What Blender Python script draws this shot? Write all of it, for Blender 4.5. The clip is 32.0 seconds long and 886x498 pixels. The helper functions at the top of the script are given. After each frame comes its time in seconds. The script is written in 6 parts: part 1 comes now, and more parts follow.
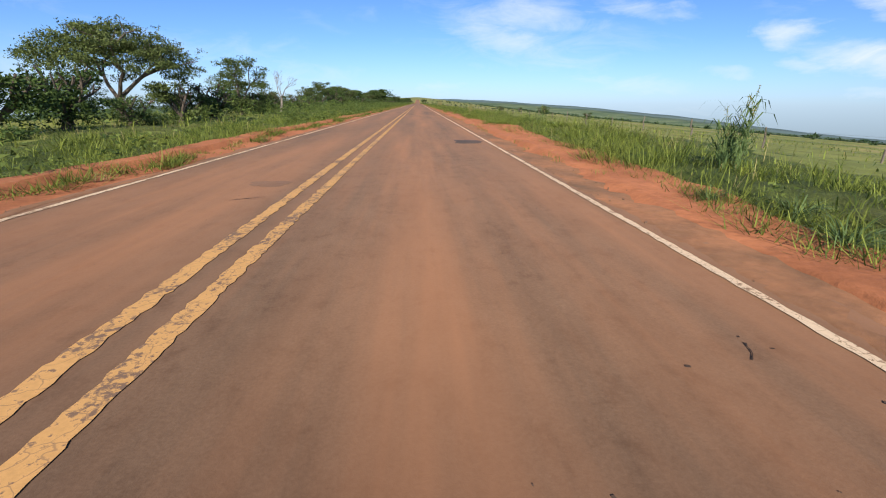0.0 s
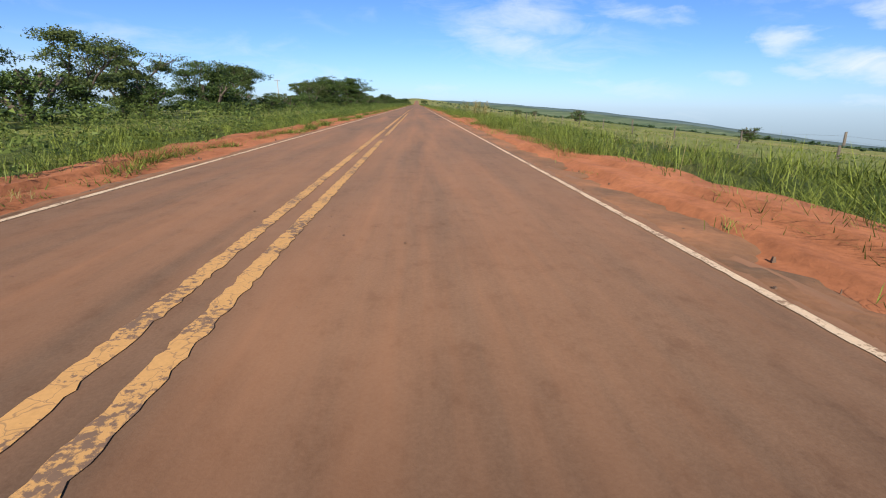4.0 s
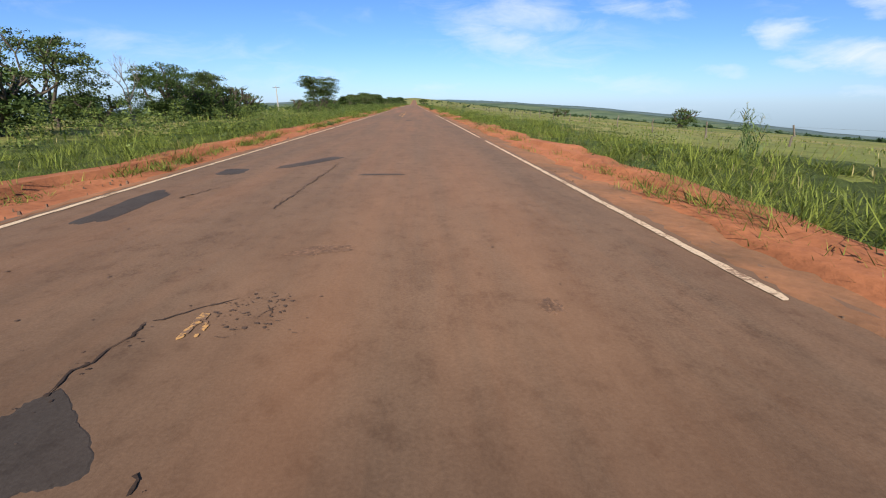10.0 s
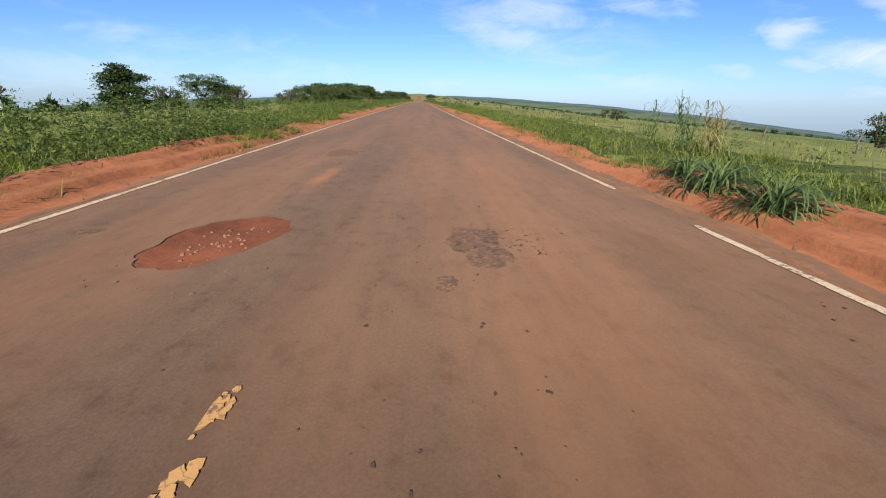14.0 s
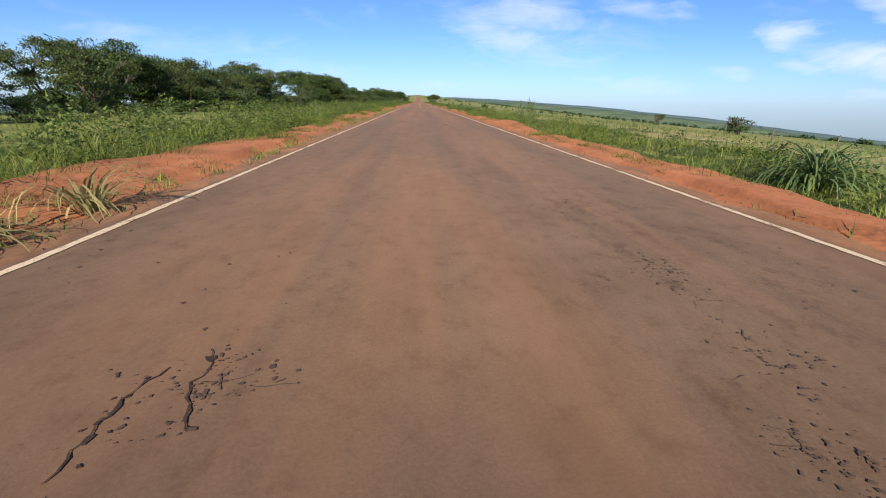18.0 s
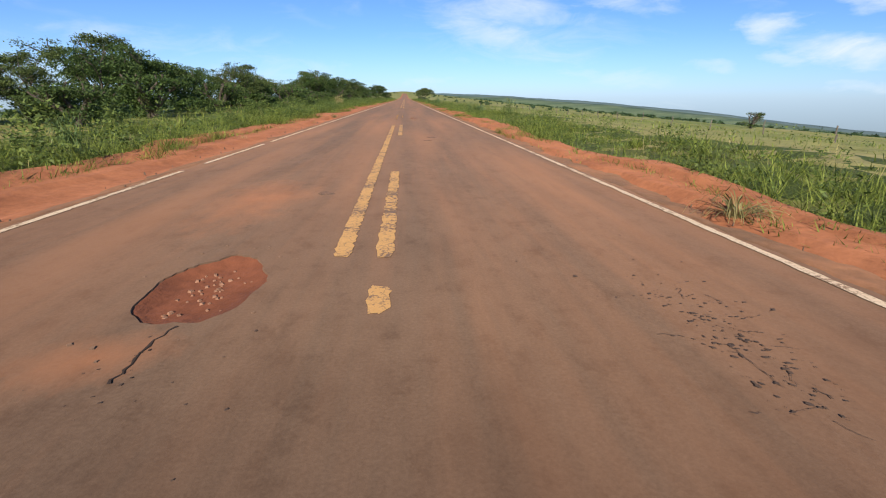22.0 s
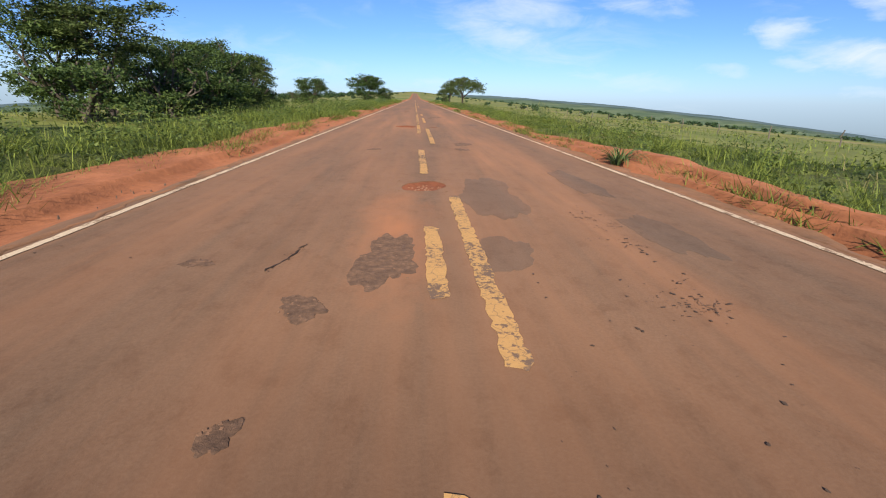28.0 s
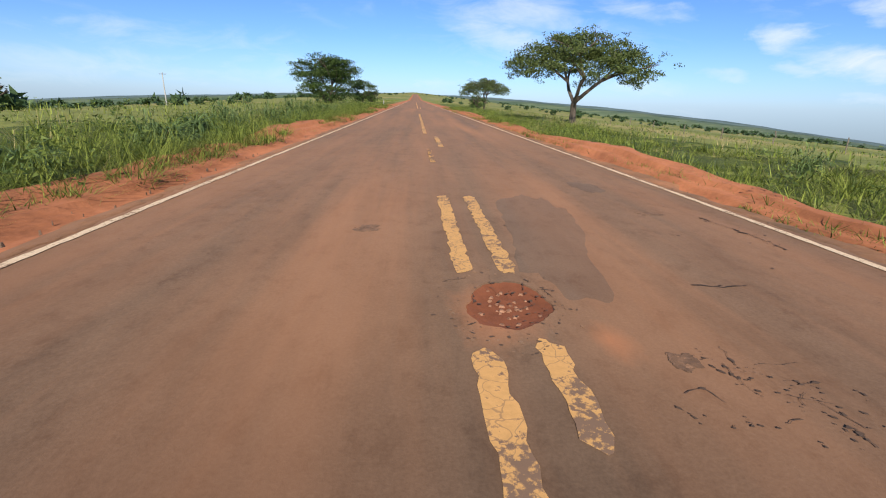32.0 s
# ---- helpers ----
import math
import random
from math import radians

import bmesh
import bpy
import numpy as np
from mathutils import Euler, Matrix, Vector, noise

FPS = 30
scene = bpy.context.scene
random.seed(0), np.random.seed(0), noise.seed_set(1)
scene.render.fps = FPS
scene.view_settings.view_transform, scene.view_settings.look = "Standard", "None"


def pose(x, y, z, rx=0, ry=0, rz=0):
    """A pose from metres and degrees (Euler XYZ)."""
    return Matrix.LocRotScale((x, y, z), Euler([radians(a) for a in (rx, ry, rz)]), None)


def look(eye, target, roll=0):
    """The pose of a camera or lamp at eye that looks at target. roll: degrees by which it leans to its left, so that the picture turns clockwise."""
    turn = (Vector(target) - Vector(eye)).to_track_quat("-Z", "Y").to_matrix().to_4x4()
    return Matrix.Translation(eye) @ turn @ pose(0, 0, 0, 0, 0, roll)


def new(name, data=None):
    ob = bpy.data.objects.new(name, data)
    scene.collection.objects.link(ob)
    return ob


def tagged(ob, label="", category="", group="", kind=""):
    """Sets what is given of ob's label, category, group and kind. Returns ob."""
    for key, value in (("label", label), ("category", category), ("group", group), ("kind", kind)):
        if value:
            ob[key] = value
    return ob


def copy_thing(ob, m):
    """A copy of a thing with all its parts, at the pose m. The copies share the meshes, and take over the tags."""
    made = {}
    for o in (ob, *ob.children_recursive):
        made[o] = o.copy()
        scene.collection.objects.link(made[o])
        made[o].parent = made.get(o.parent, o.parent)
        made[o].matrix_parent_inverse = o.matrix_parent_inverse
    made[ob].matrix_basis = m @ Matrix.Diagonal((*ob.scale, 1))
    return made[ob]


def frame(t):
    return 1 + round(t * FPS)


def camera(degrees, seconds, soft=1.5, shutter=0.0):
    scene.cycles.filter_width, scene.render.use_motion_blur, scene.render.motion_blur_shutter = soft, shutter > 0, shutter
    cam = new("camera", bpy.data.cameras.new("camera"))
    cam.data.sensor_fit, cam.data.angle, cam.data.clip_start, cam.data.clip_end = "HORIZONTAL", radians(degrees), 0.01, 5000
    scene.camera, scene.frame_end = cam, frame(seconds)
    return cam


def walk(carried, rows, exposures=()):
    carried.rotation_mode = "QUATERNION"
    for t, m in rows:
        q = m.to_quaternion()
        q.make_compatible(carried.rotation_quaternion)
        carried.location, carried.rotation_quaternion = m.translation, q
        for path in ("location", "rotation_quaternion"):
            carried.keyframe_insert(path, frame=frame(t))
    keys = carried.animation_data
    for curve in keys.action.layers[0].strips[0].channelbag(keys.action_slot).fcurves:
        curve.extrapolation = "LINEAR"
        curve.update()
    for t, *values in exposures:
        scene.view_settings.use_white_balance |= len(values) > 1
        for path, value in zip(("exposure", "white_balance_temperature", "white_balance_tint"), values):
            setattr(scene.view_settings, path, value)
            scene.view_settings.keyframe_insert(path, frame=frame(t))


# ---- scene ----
cam = camera(88.0, 32.0, soft=1.1)
PATH = [
    (0, 1.523, 0.00, 1.20, 72.31, -0.56, -2.94),
    (0.5, 1.518, 11.96, 1.20, 72.38, -0.77, -2.92),
    (1, 1.373, 23.92, 1.20, 72.36, -0.86, -2.86),
    (1.5, 1.351, 35.88, 1.20, 72.36, -0.64, -2.59),
    (2, 1.352, 47.79, 1.20, 72.40, -0.60, -2.75),
    (2.5, 1.228, 59.68, 1.20, 72.38, -0.82, -3.08),
    (3, 1.272, 71.65, 1.20, 72.44, -1.04, -3.10),
    (3.5, 1.448, 83.71, 1.20, 72.47, -1.10, -3.09),
    (4, 1.354, 95.87, 1.20, 72.49, -1.26, -3.06),
    (4.5, 1.262, 108.07, 1.20, 72.51, -1.41, -3.04),
    (5, 1.167, 120.28, 1.20, 72.53, -1.56, -3.01),
    (5.5, 1.074, 132.46, 1.20, 72.54, -1.71, -2.99),
    (6, 1.093, 144.55, 1.20, 72.52, -1.06, -3.07),
    (6.5, 1.036, 156.42, 1.20, 72.58, -1.30, -3.35),
    (7, 1.084, 167.99, 1.20, 72.56, -1.54, -3.34),
    (7.5, 1.168, 179.22, 1.20, 72.51, -1.41, -3.30),
    (8, 1.210, 190.08, 1.20, 72.20, -0.49, -3.40),
    (8.5, 1.311, 200.73, 1.20, 72.19, -0.39, -3.58),
    (9, 1.336, 211.36, 1.20, 72.37, -0.11, -3.23),
    (9.5, 1.347, 222.17, 1.20, 72.40, -0.17, -3.24),
    (10, 1.403, 233.00, 1.20, 72.40, -0.17, -3.35),
    (10.5, 1.578, 243.82, 1.20, 72.41, -0.12, -3.44),
    (11, 1.578, 254.74, 1.20, 72.38, -0.06, -3.52),
    (11.5, 1.397, 265.73, 1.20, 72.33, -0.12, -3.34),
    (12, 1.189, 276.70, 1.20, 72.06, -0.18, -2.84),
    (12.5, 1.071, 287.43, 1.20, 72.00, -0.25, -2.68),
    (13, 0.779, 297.90, 1.20, 72.05, -0.56, -2.64),
    (13.5, 0.630, 308.21, 1.20, 71.98, -0.87, -2.61),
    (14, 0.621, 318.47, 1.20, 71.98, -0.88, -2.78),
    (14.5, 0.716, 328.73, 1.20, 71.98, -0.72, -2.59),
    (15, 0.482, 339.26, 1.20, 71.96, -0.79, -2.24),
    (15.5, 0.248, 350.03, 1.20, 71.96, -0.85, -1.87),
    (16, 0.015, 360.99, 1.20, 71.94, -0.92, -1.51),
    (16.5, -0.218, 372.13, 1.20, 71.92, -0.98, -1.15),
    (17, -0.254, 383.43, 1.20, 72.12, -1.25, -1.30),
    (17.5, -0.380, 394.85, 1.20, 72.15, -1.15, -2.22),
    (18, -0.515, 406.46, 1.20, 72.15, -0.99, -2.93),
    (18.5, -0.527, 418.34, 1.20, 72.36, -1.22, -2.94),
    (19, -0.488, 430.52, 1.20, 72.49, -1.26, -2.98),
    (19.5, -0.481, 442.91, 1.20, 72.42, -1.18, -2.91),
    (20, -0.251, 455.40, 1.20, 72.30, -0.87, -3.49),
    (20.5, -0.106, 467.92, 1.20, 72.11, -0.49, -3.57),
    (21, 0.076, 480.41, 1.20, 71.85, -0.17, -4.13),
    (21.5, 0.229, 492.83, 1.20, 71.82, -0.16, -4.34),
    (22, 0.359, 505.24, 1.20, 71.73, -0.26, -4.50),
    (22.5, 0.210, 517.73, 1.20, 71.65, -0.18, -4.00),
    (23, -0.259, 530.40, 1.20, 71.69, -0.65, -2.70),
    (23.5, -0.369, 543.16, 1.20, 71.79, -1.29, -2.14),
    (24, -0.261, 555.76, 1.20, 71.95, -1.70, -2.17),
    (24.5, -0.253, 567.98, 1.20, 71.75, -1.63, -2.81),
    (25, -0.246, 579.81, 1.20, 71.87, -1.27, -3.28),
    (25.5, -0.406, 591.25, 1.20, 71.92, -1.21, -2.98),
    (26, -0.376, 602.38, 1.20, 71.94, -1.26, -2.98),
    (26.5, -0.347, 613.19, 1.20, 71.98, -1.32, -2.99),
    (27, -0.318, 623.69, 1.20, 72.01, -1.39, -2.99),
    (27.5, -0.288, 633.86, 1.20, 72.04, -1.44, -2.99),
    (28, -0.326, 643.66, 1.20, 71.81, -1.02, -3.34),
    (28.5, -0.573, 653.15, 1.20, 71.73, -1.22, -2.66),
    (29, -0.746, 662.38, 1.20, 71.81, -2.02, -2.10),
    (29.5, -0.802, 671.52, 1.20, 71.82, -2.46, -2.15),
    (30, -0.888, 680.74, 1.20, 71.83, -2.71, -2.46),
    (30.5, -0.824, 690.26, 1.20, 71.87, -2.44, -2.71),
    (31, -0.676, 700.25, 1.20, 71.91, -2.22, -3.05),
    (31.5, -0.566, 710.56, 1.20, 72.03, -2.06, -3.42),
    (32, -0.535, 720.98, 1.20, 71.96, -1.66, -3.30),
]

EXPO = 0.62
SUN_POWER, SKY_STRENGTH = 4.5, 0.08
# sky colour from the horizon upwards
SKY_TINT = ((0.0, (0.53, 0.77, 1.36)), (0.36, (0.46, 0.69, 1.10)), (1.0, (0.60, 0.82, 1.05)))
CLOUD_WHITE = (6.9, 7.7, 8.6, 1.0)
# clouds: bearing and height in degrees, half sizes, tilt, weight
CLOUDS = [
    (9.5, 7.3, 9.0, 3.2, 0.30, 0.72), (13.0, 10.0, 7.5, 3.6, 0.0, 0.68), (14.0, 5.5, 16.0, 4.5, 0.0, 0.42), (17.0, 8.2, 5.5, 1.3, 0.07, 0.5), (24.2, 9.4, 7.0, 1.3, 0.14, 0.66), 
    (37.5, 6.3, 4.2, 1.9, 0.19, 0.85), (43.5, 4.2, 6.5, 2.0, 0.18, 0.9), (39.0, 3.8, 3.6, 0.9, 0.08, 0.7), (32.8, 3.3, 4.2, 0.9, 0.09, 0.6), (44.5, 8.5, 3.6, 1.8, 0.13, 0.80),
    (45.2, 1.1, 4.0, 0.9, 0.03, 0.6), (15.0, 4.3, 6.0, 1.2, 0.01, 0.5), (23.7, 2.2, 11.0, 1.7, 0.07, 0.55), (2.5, 1.7, 4.0, 1.1, 0.0, 0.60), (-28.0, 5.5, 12.0, 1.6, 0.0, 0.45), (-34.0, 2.0, 26.0, 2.4, 0.0, 0.5), (-10.0, 3.0, 10.0, 2.0, 0.0, 0.4),
]
walk(cam, [(t, pose(x, y, z, rx, ry, rz)) for t, x, y, z, rx, ry, rz in PATH], [(0.0, EXPO), (32.0, EXPO)])

# ---- sky and sun ----
SUN_EL, SUN_AZ = 28.7, 186.3        # the sun stands low behind the camera, a little to its left
world = bpy.data.worlds.new("sky")
scene.world = world
world.use_nodes = True
wn, wl = world.node_tree.nodes, world.node_tree.links
wn.clear()


def wnode(kind, **values):
    n = wn.new(kind)
    for key, value in values.items():
        n.inputs[key].default_value = value
    return n


def wmath(op, a, b=None, clamp=False):
    n = wn.new("ShaderNodeMath")
    n.operation, n.use_clamp = op, clamp
    for i, v in enumerate((a, b)):
        if v is None:
            continue
        if isinstance(v, (int, float)):
            n.inputs[i].default_value = v
        else:
            wl.new(v, n.inputs[i])
    return n.outputs[0]


sky = wn.new("ShaderNodeTexSky")
sky.sky_type, sky.sun_disc = "NISHITA", False
sky.sun_elevation, sky.sun_rotation = radians(SUN_EL), radians(SUN_AZ)
sky.altitude, sky.air_density, sky.dust_density, sky.ozone_density = 300, 1.0, 0.35, 2.0
tc = wn.new("ShaderNodeTexCoord")
sep = wn.new("ShaderNodeSeparateXYZ")
wl.new(tc.outputs["Generated"], sep.inputs[0])
ele = wmath("MULTIPLY", wmath("ARCSINE", sep.outputs[2]), 57.2958)
azi = wmath("MULTIPLY", wmath("ARCTAN2", sep.outputs[0], sep.outputs[1]), 57.2958)
flat = wn.new("ShaderNodeCombineXYZ")
wl.new(azi, flat.inputs[0])
wl.new(wmath("MULTIPLY", ele, 2.6), flat.inputs[1])
wisp = wnode("ShaderNodeTexNoise", Scale=0.13, Detail=9.0, Roughness=0.66, Distortion=1.1)
wl.new(flat.outputs[0], wisp.inputs["Vector"])
fray = wnode("ShaderNodeTexNoise", Scale=0.22, Detail=5.0, Roughness=0.6)
wl.new(flat.outputs[0], fray.inputs["Vector"])
rag = wn.new("ShaderNodeSeparateXYZ")
wl.new(fray.outputs["Color"], rag.inputs[0])
wazi = wmath("ADD", azi, wmath("MULTIPLY", wmath("SUBTRACT", rag.outputs[0], 0.5), 7.0))
wele = wmath("ADD", ele, wmath("MULTIPLY", wmath("SUBTRACT", rag.outputs[1], 0.5), 2.6))
puff = wnode("ShaderNodeTexNoise", Scale=0.055, Detail=4.0, Roughness=0.5)
wl.new(flat.outputs[0], puff.inputs["Vector"])


def cloud(a, e, wa, we, tilt=0.0):
    """How near a direction lies to a cloud's middle: 1 there, 0 outside it."""
    da, de = wmath("SUBTRACT", wazi, a), wmath("SUBTRACT", wele, e)
    de = wmath("ADD", de, wmath("MULTIPLY", da, tilt))
    qa, qe = wmath("DIVIDE", da, wa), wmath("DIVIDE", de, we)
    r2 = wmath("ADD", wmath("MULTIPLY", qa, qa), wmath("MULTIPLY", qe, qe))
    return wmath("SUBTRACT", 1.0, r2, clamp=True)


cover = None
for spec in CLOUDS:
    c = wmath("MULTIPLY", cloud(*spec[:5]), spec[5])
    cover = c if cover is None else wmath("MAXIMUM", cover, c)
veil = wmath("MULTIPLY", wmath("SUBTRACT", puff.outputs[0], 0.44, clamp=True), 1.7)
cover = wmath("MAXIMUM", cover, veil)
dens = wmath("MULTIPLY", wmath("SUBTRACT", wmath("ADD", wmath("MULTIPLY", wisp.outputs[0], 1.7), cover), 0.98), 1.0, clamp=True)
dens = wmath("MULTIPLY", dens, wmath("POWER", cover, 0.6, clamp=True), clamp=True)
low = wmath("SUBTRACT", 1.0, wmath("DIVIDE", ele, 6.5), clamp=True)
dens = wmath("MAXIMUM", dens, wmath("MULTIPLY", low, 0.13))
tint = wn.new("ShaderNodeMix")
tint.data_type, tint.blend_type = "RGBA", "MULTIPLY"
tint.inputs[0].default_value = 1.0
wl.new(sky.outputs[0], tint.inputs[6])
shade = wn.new("ShaderNodeValToRGB")
els = shade.color_ramp.elements
els.new(0.5)
for el, (at, col) in zip(els, SKY_TINT):
    el.position, el.color = at, (*col, 1)
wl.new(wmath("DIVIDE", ele, 30.0, clamp=True), shade.inputs[0])
wl.new(shade.outputs[0], tint.inputs[7])
mixc = wn.new("ShaderNodeMix")
mixc.data_type = "RGBA"
wl.new(dens, mixc.inputs[0])
wl.new(tint.outputs[2], mixc.inputs[6])
mixc.inputs[7].default_value = CLOUD_WHITE
bg = wn.new("ShaderNodeBackground")
bg.inputs[1].default_value = SKY_STRENGTH
out = wn.new("ShaderNodeOutputWorld")
wl.new(mixc.outputs[2], bg.inputs[0])
wl.new(bg.outputs[0], out.inputs[0])
sun = new("sun", bpy.data.lights.new("sun", "SUN"))
sun.data.energy, sun.data.angle, sun.data.color = SUN_POWER, radians(0.53), (1.0, 0.93, 0.82)
sa, se = radians(SUN_AZ), radians(SUN_EL)
sun.matrix_world = look((math.sin(sa) * math.cos(se) * 60, math.cos(sa) * math.cos(se) * 60, math.sin(se) * 60), (0, 0, 0))


# ---- materials ----
def material(name, rough=0.9):
    m = bpy.data.materials.new(name)
    m.use_nodes = True
    p = m.node_tree.nodes["Principled BSDF"]
    p.inputs["Roughness"].default_value = rough
    p.inputs["Specular IOR Level"].default_value = 0.25
    return m, m.node_tree.nodes, m.node_tree.links, p


def place_nodes(nodes, links, stretch=(1, 1, 1)):
    g = nodes.new("ShaderNodeNewGeometry")
    mp = nodes.new("ShaderNodeMapping")
    mp.inputs["Scale"].default_value = stretch
    links.new(g.outputs["Position"], mp.inputs[0])
    return mp.outputs[0]


def noise_of(nodes, links, vec, scale, detail=4.0, rough=0.55):
    n = nodes.new("ShaderNodeTexNoise")
    n.inputs["Scale"].default_value, n.inputs["Detail"].default_value, n.inputs["Roughness"].default_value = scale, detail, rough
    links.new(vec, n.inputs["Vector"])
    return n.outputs[0]


def ramp(nodes, links, fac, stops):
    r = nodes.new("ShaderNodeValToRGB")
    els = r.color_ramp.elements
    while len(els) < len(stops):
        els.new(0.5)
    for el, (at, col) in zip(els, stops):
        el.position, el.color = at, (*col, 1)
    links.new(fac, r.inputs[0])
    return r.outputs[0]


def mix(nodes, links, fac, a, b, mode="MIX"):
    m = nodes.new("ShaderNodeMix")
    m.data_type, m.blend_type = "RGBA", mode
    for sock, v in ((m.inputs[0], fac), (m.inputs[6], a), (m.inputs[7], b)):
        if isinstance(v, (int, float)):
            sock.default_value = v
        elif isinstance(v, tuple):
            sock.default_value = (*v, 1)
        else:
            links.new(v, sock)
    return m.outputs[2]


def bumped(nodes, links, p, height, strength=0.4, dist=0.02):
    b = nodes.new("ShaderNodeBump")
    b.inputs["Strength"].default_value, b.inputs["Distance"].default_value = strength, dist
    links.new(height, b.inputs["Height"])
    links.new(b.outputs[0], p.inputs["Normal"])


def grey(v):
    return (v, v, v)


# how much red dust lies on each stretch of the road
DUSTY = ((0, 1.1), (130, 1.0), (200, 0.85), (240, 0.55), (275, 0.5), (310, 0.8), (390, 0.55), (430, 0.6), (470, 0.7), (500, 0.95), (520, 1.1), (550, 0.75), (600, 1.1), (650, 1.1), (675, 1.3), (715, 0.9))


# red earth carried out of potholes: x, y, half width, half length
SPILLS = ((1.74, 300.7, 0.49, 2.08), (-0.90, 325.9, 0.37, 3.14), (1.16, 433.6, 0.37, 1.95), (-1.47, 511.0, 1.37, 3.05), (-1.16, 507.3, 0.82, 0.61), (0.59, 586.2, 0.30, 0.50), (0.53, 723.1, 0.30, 0.50), (-1.3, 318.0, 1.1, 3.0), (-0.5, 648.0, 0.9, 4.0), (-0.6, 663.5, 1.1, 2.2), (0.0, 723.4, 0.7, 1.0))

# and across it: dust gathers between the wheel tracks and beside the edges
LANE_DUST = ((-3.6, 0.35), (-2.9, 0.12), (-2.3, 0.0), (-1.2, 0.22), (-0.4, 0.12), (0.6, 0.05), (1.55, 0.42), (2.4, 0.05), (3.3, 0.1), (4.2, 0.4))


def unit(nodes, links, value, low, high):
    """A value mapped from low..high to 0..1."""
    m = nodes.new("ShaderNodeMapRange")
    m.inputs["From Min"].default_value, m.inputs["From Max"].default_value = low, high
    links.new(value, m.inputs["Value"])
    return m.outputs[0]


def asphalt_material(name, tone, dust, amount):
    """Worn asphalt: coarse grain, stains, long streaks of red dust between the wheel tracks."""
    m, n, l, p = material(name, 0.88)
    p.inputs["Diffuse Roughness"].default_value = 1.0
    v = place_nodes(n, l)
    grain = noise_of(n, l, v, 55.0, 3.0, 0.7)
    blot = noise_of(n, l, v, 1.1, 5.0, 0.6)
    big = noise_of(n, l, place_nodes(n, l, (0.5, 0.07, 1)), 1.0, 3.0, 0.55)
    streak = noise_of(n, l, place_nodes(n, l, (1.0, 0.06, 1)), 1.0, 5.0, 0.65)
    base = mix(n, l, blot, tuple(c * 0.86 for c in tone), tuple(c * 1.14 for c in tone))
    base = mix(n, l, 0.55, base, ramp(n, l, grain, [(0.28, grey(0.35)), (0.72, grey(1.0))]), "MULTIPLY")
    spots = noise_of(n, l, place_nodes(n, l, (1, 0.7, 1)), 4.5, 6.0, 0.75)
    base = mix(n, l, 0.6, base, ramp(n, l, spots, [(0.34, grey(0.4)), (0.47, grey(0.95)), (0.72, grey(1.2))]), "MULTIPLY")
    scuff = noise_of(n, l, place_nodes(n, l, (1.0, 0.35, 1)), 1.7, 6.0, 0.72)
    base = mix(n, l, 0.5, base, ramp(n, l, scuff, [(0.36, grey(0.62)), (0.5, grey(1.0)), (0.66, grey(1.22))]), "MULTIPLY")
    along = n.new("ShaderNodeSeparateXYZ")
    l.new(v, along.inputs[0])
    far = n.new("ShaderNodeMath")
    far.operation, far.inputs[1].default_value = "DIVIDE", 760.0
    l.new(along.outputs[1], far.inputs[0])
    stretch = ramp(n, l, far.outputs[0], [(y / 760, grey(min(1.0, k * 0.8))) for y, k in DUSTY])
    veil = n.new("ShaderNodeMath")
    veil.operation, veil.use_clamp = "MULTIPLY", True
    l.new(ramp(n, l, streak, [(0.36, grey(0.25)), (0.66, grey(1.0))]), veil.inputs[0])
    l.new(ramp(n, l, big, [(0.3, grey(amount * 0.45)), (0.7, grey(amount))]), veil.inputs[1])
    across = ramp(n, l, unit(n, l, along.outputs[0], -3.6, 4.4), [((x + 3.6) / 8.0, grey(k)) for x, k in LANE_DUST])
    lane = n.new("ShaderNodeMath")
    lane.operation, lane.use_clamp = "MULTIPLY_ADD", True
    l.new(across, lane.inputs[0])
    l.new(ramp(n, l, streak, [(0.3, grey(0.25)), (0.6, grey(0.75))]), lane.inputs[1])
    l.new(veil.outputs[0], lane.inputs[2])
    more = n.new("ShaderNodeMath")
    more.operation, more.use_clamp = "MULTIPLY", True
    l.new(lane.outputs[0], more.inputs[0])
    l.new(stretch, more.inputs[1])
    col = mix(n, l, more.outputs[0], base, dust)
    if amount > 0.8:
        smear = noise_of(n, l, place_nodes(n, l, (1, 0.5, 1)), 2.2, 5.0, 0.7)
        for sx, sy, sw, sl in SPILLS:
            at = n.new("ShaderNodeMapping")
            at.inputs["Location"].default_value, at.inputs["Scale"].default_value = (-sx / sw, -sy / sl, 0), (1 / sw, 1 / sl, 0)
            l.new(v, at.inputs[0])
            away = n.new("ShaderNodeVectorMath")
            away.operation = "LENGTH"
            l.new(at.outputs[0], away.inputs[0])
            near = n.new("ShaderNodeMath")
            near.operation = "ADD"
            l.new(away.outputs["Value"], near.inputs[0])
            l.new(smear, near.inputs[1])
            col = mix(n, l, ramp(n, l, near.outputs[0], [(0.4, grey(0.7)), (1.0, grey(0.0))]), col, (0.285, 0.112, 0.050))
    l.new(col, p.inputs["Base Color"])
    bumped(n, l, p, grain, 0.22, 0.008)
    return m


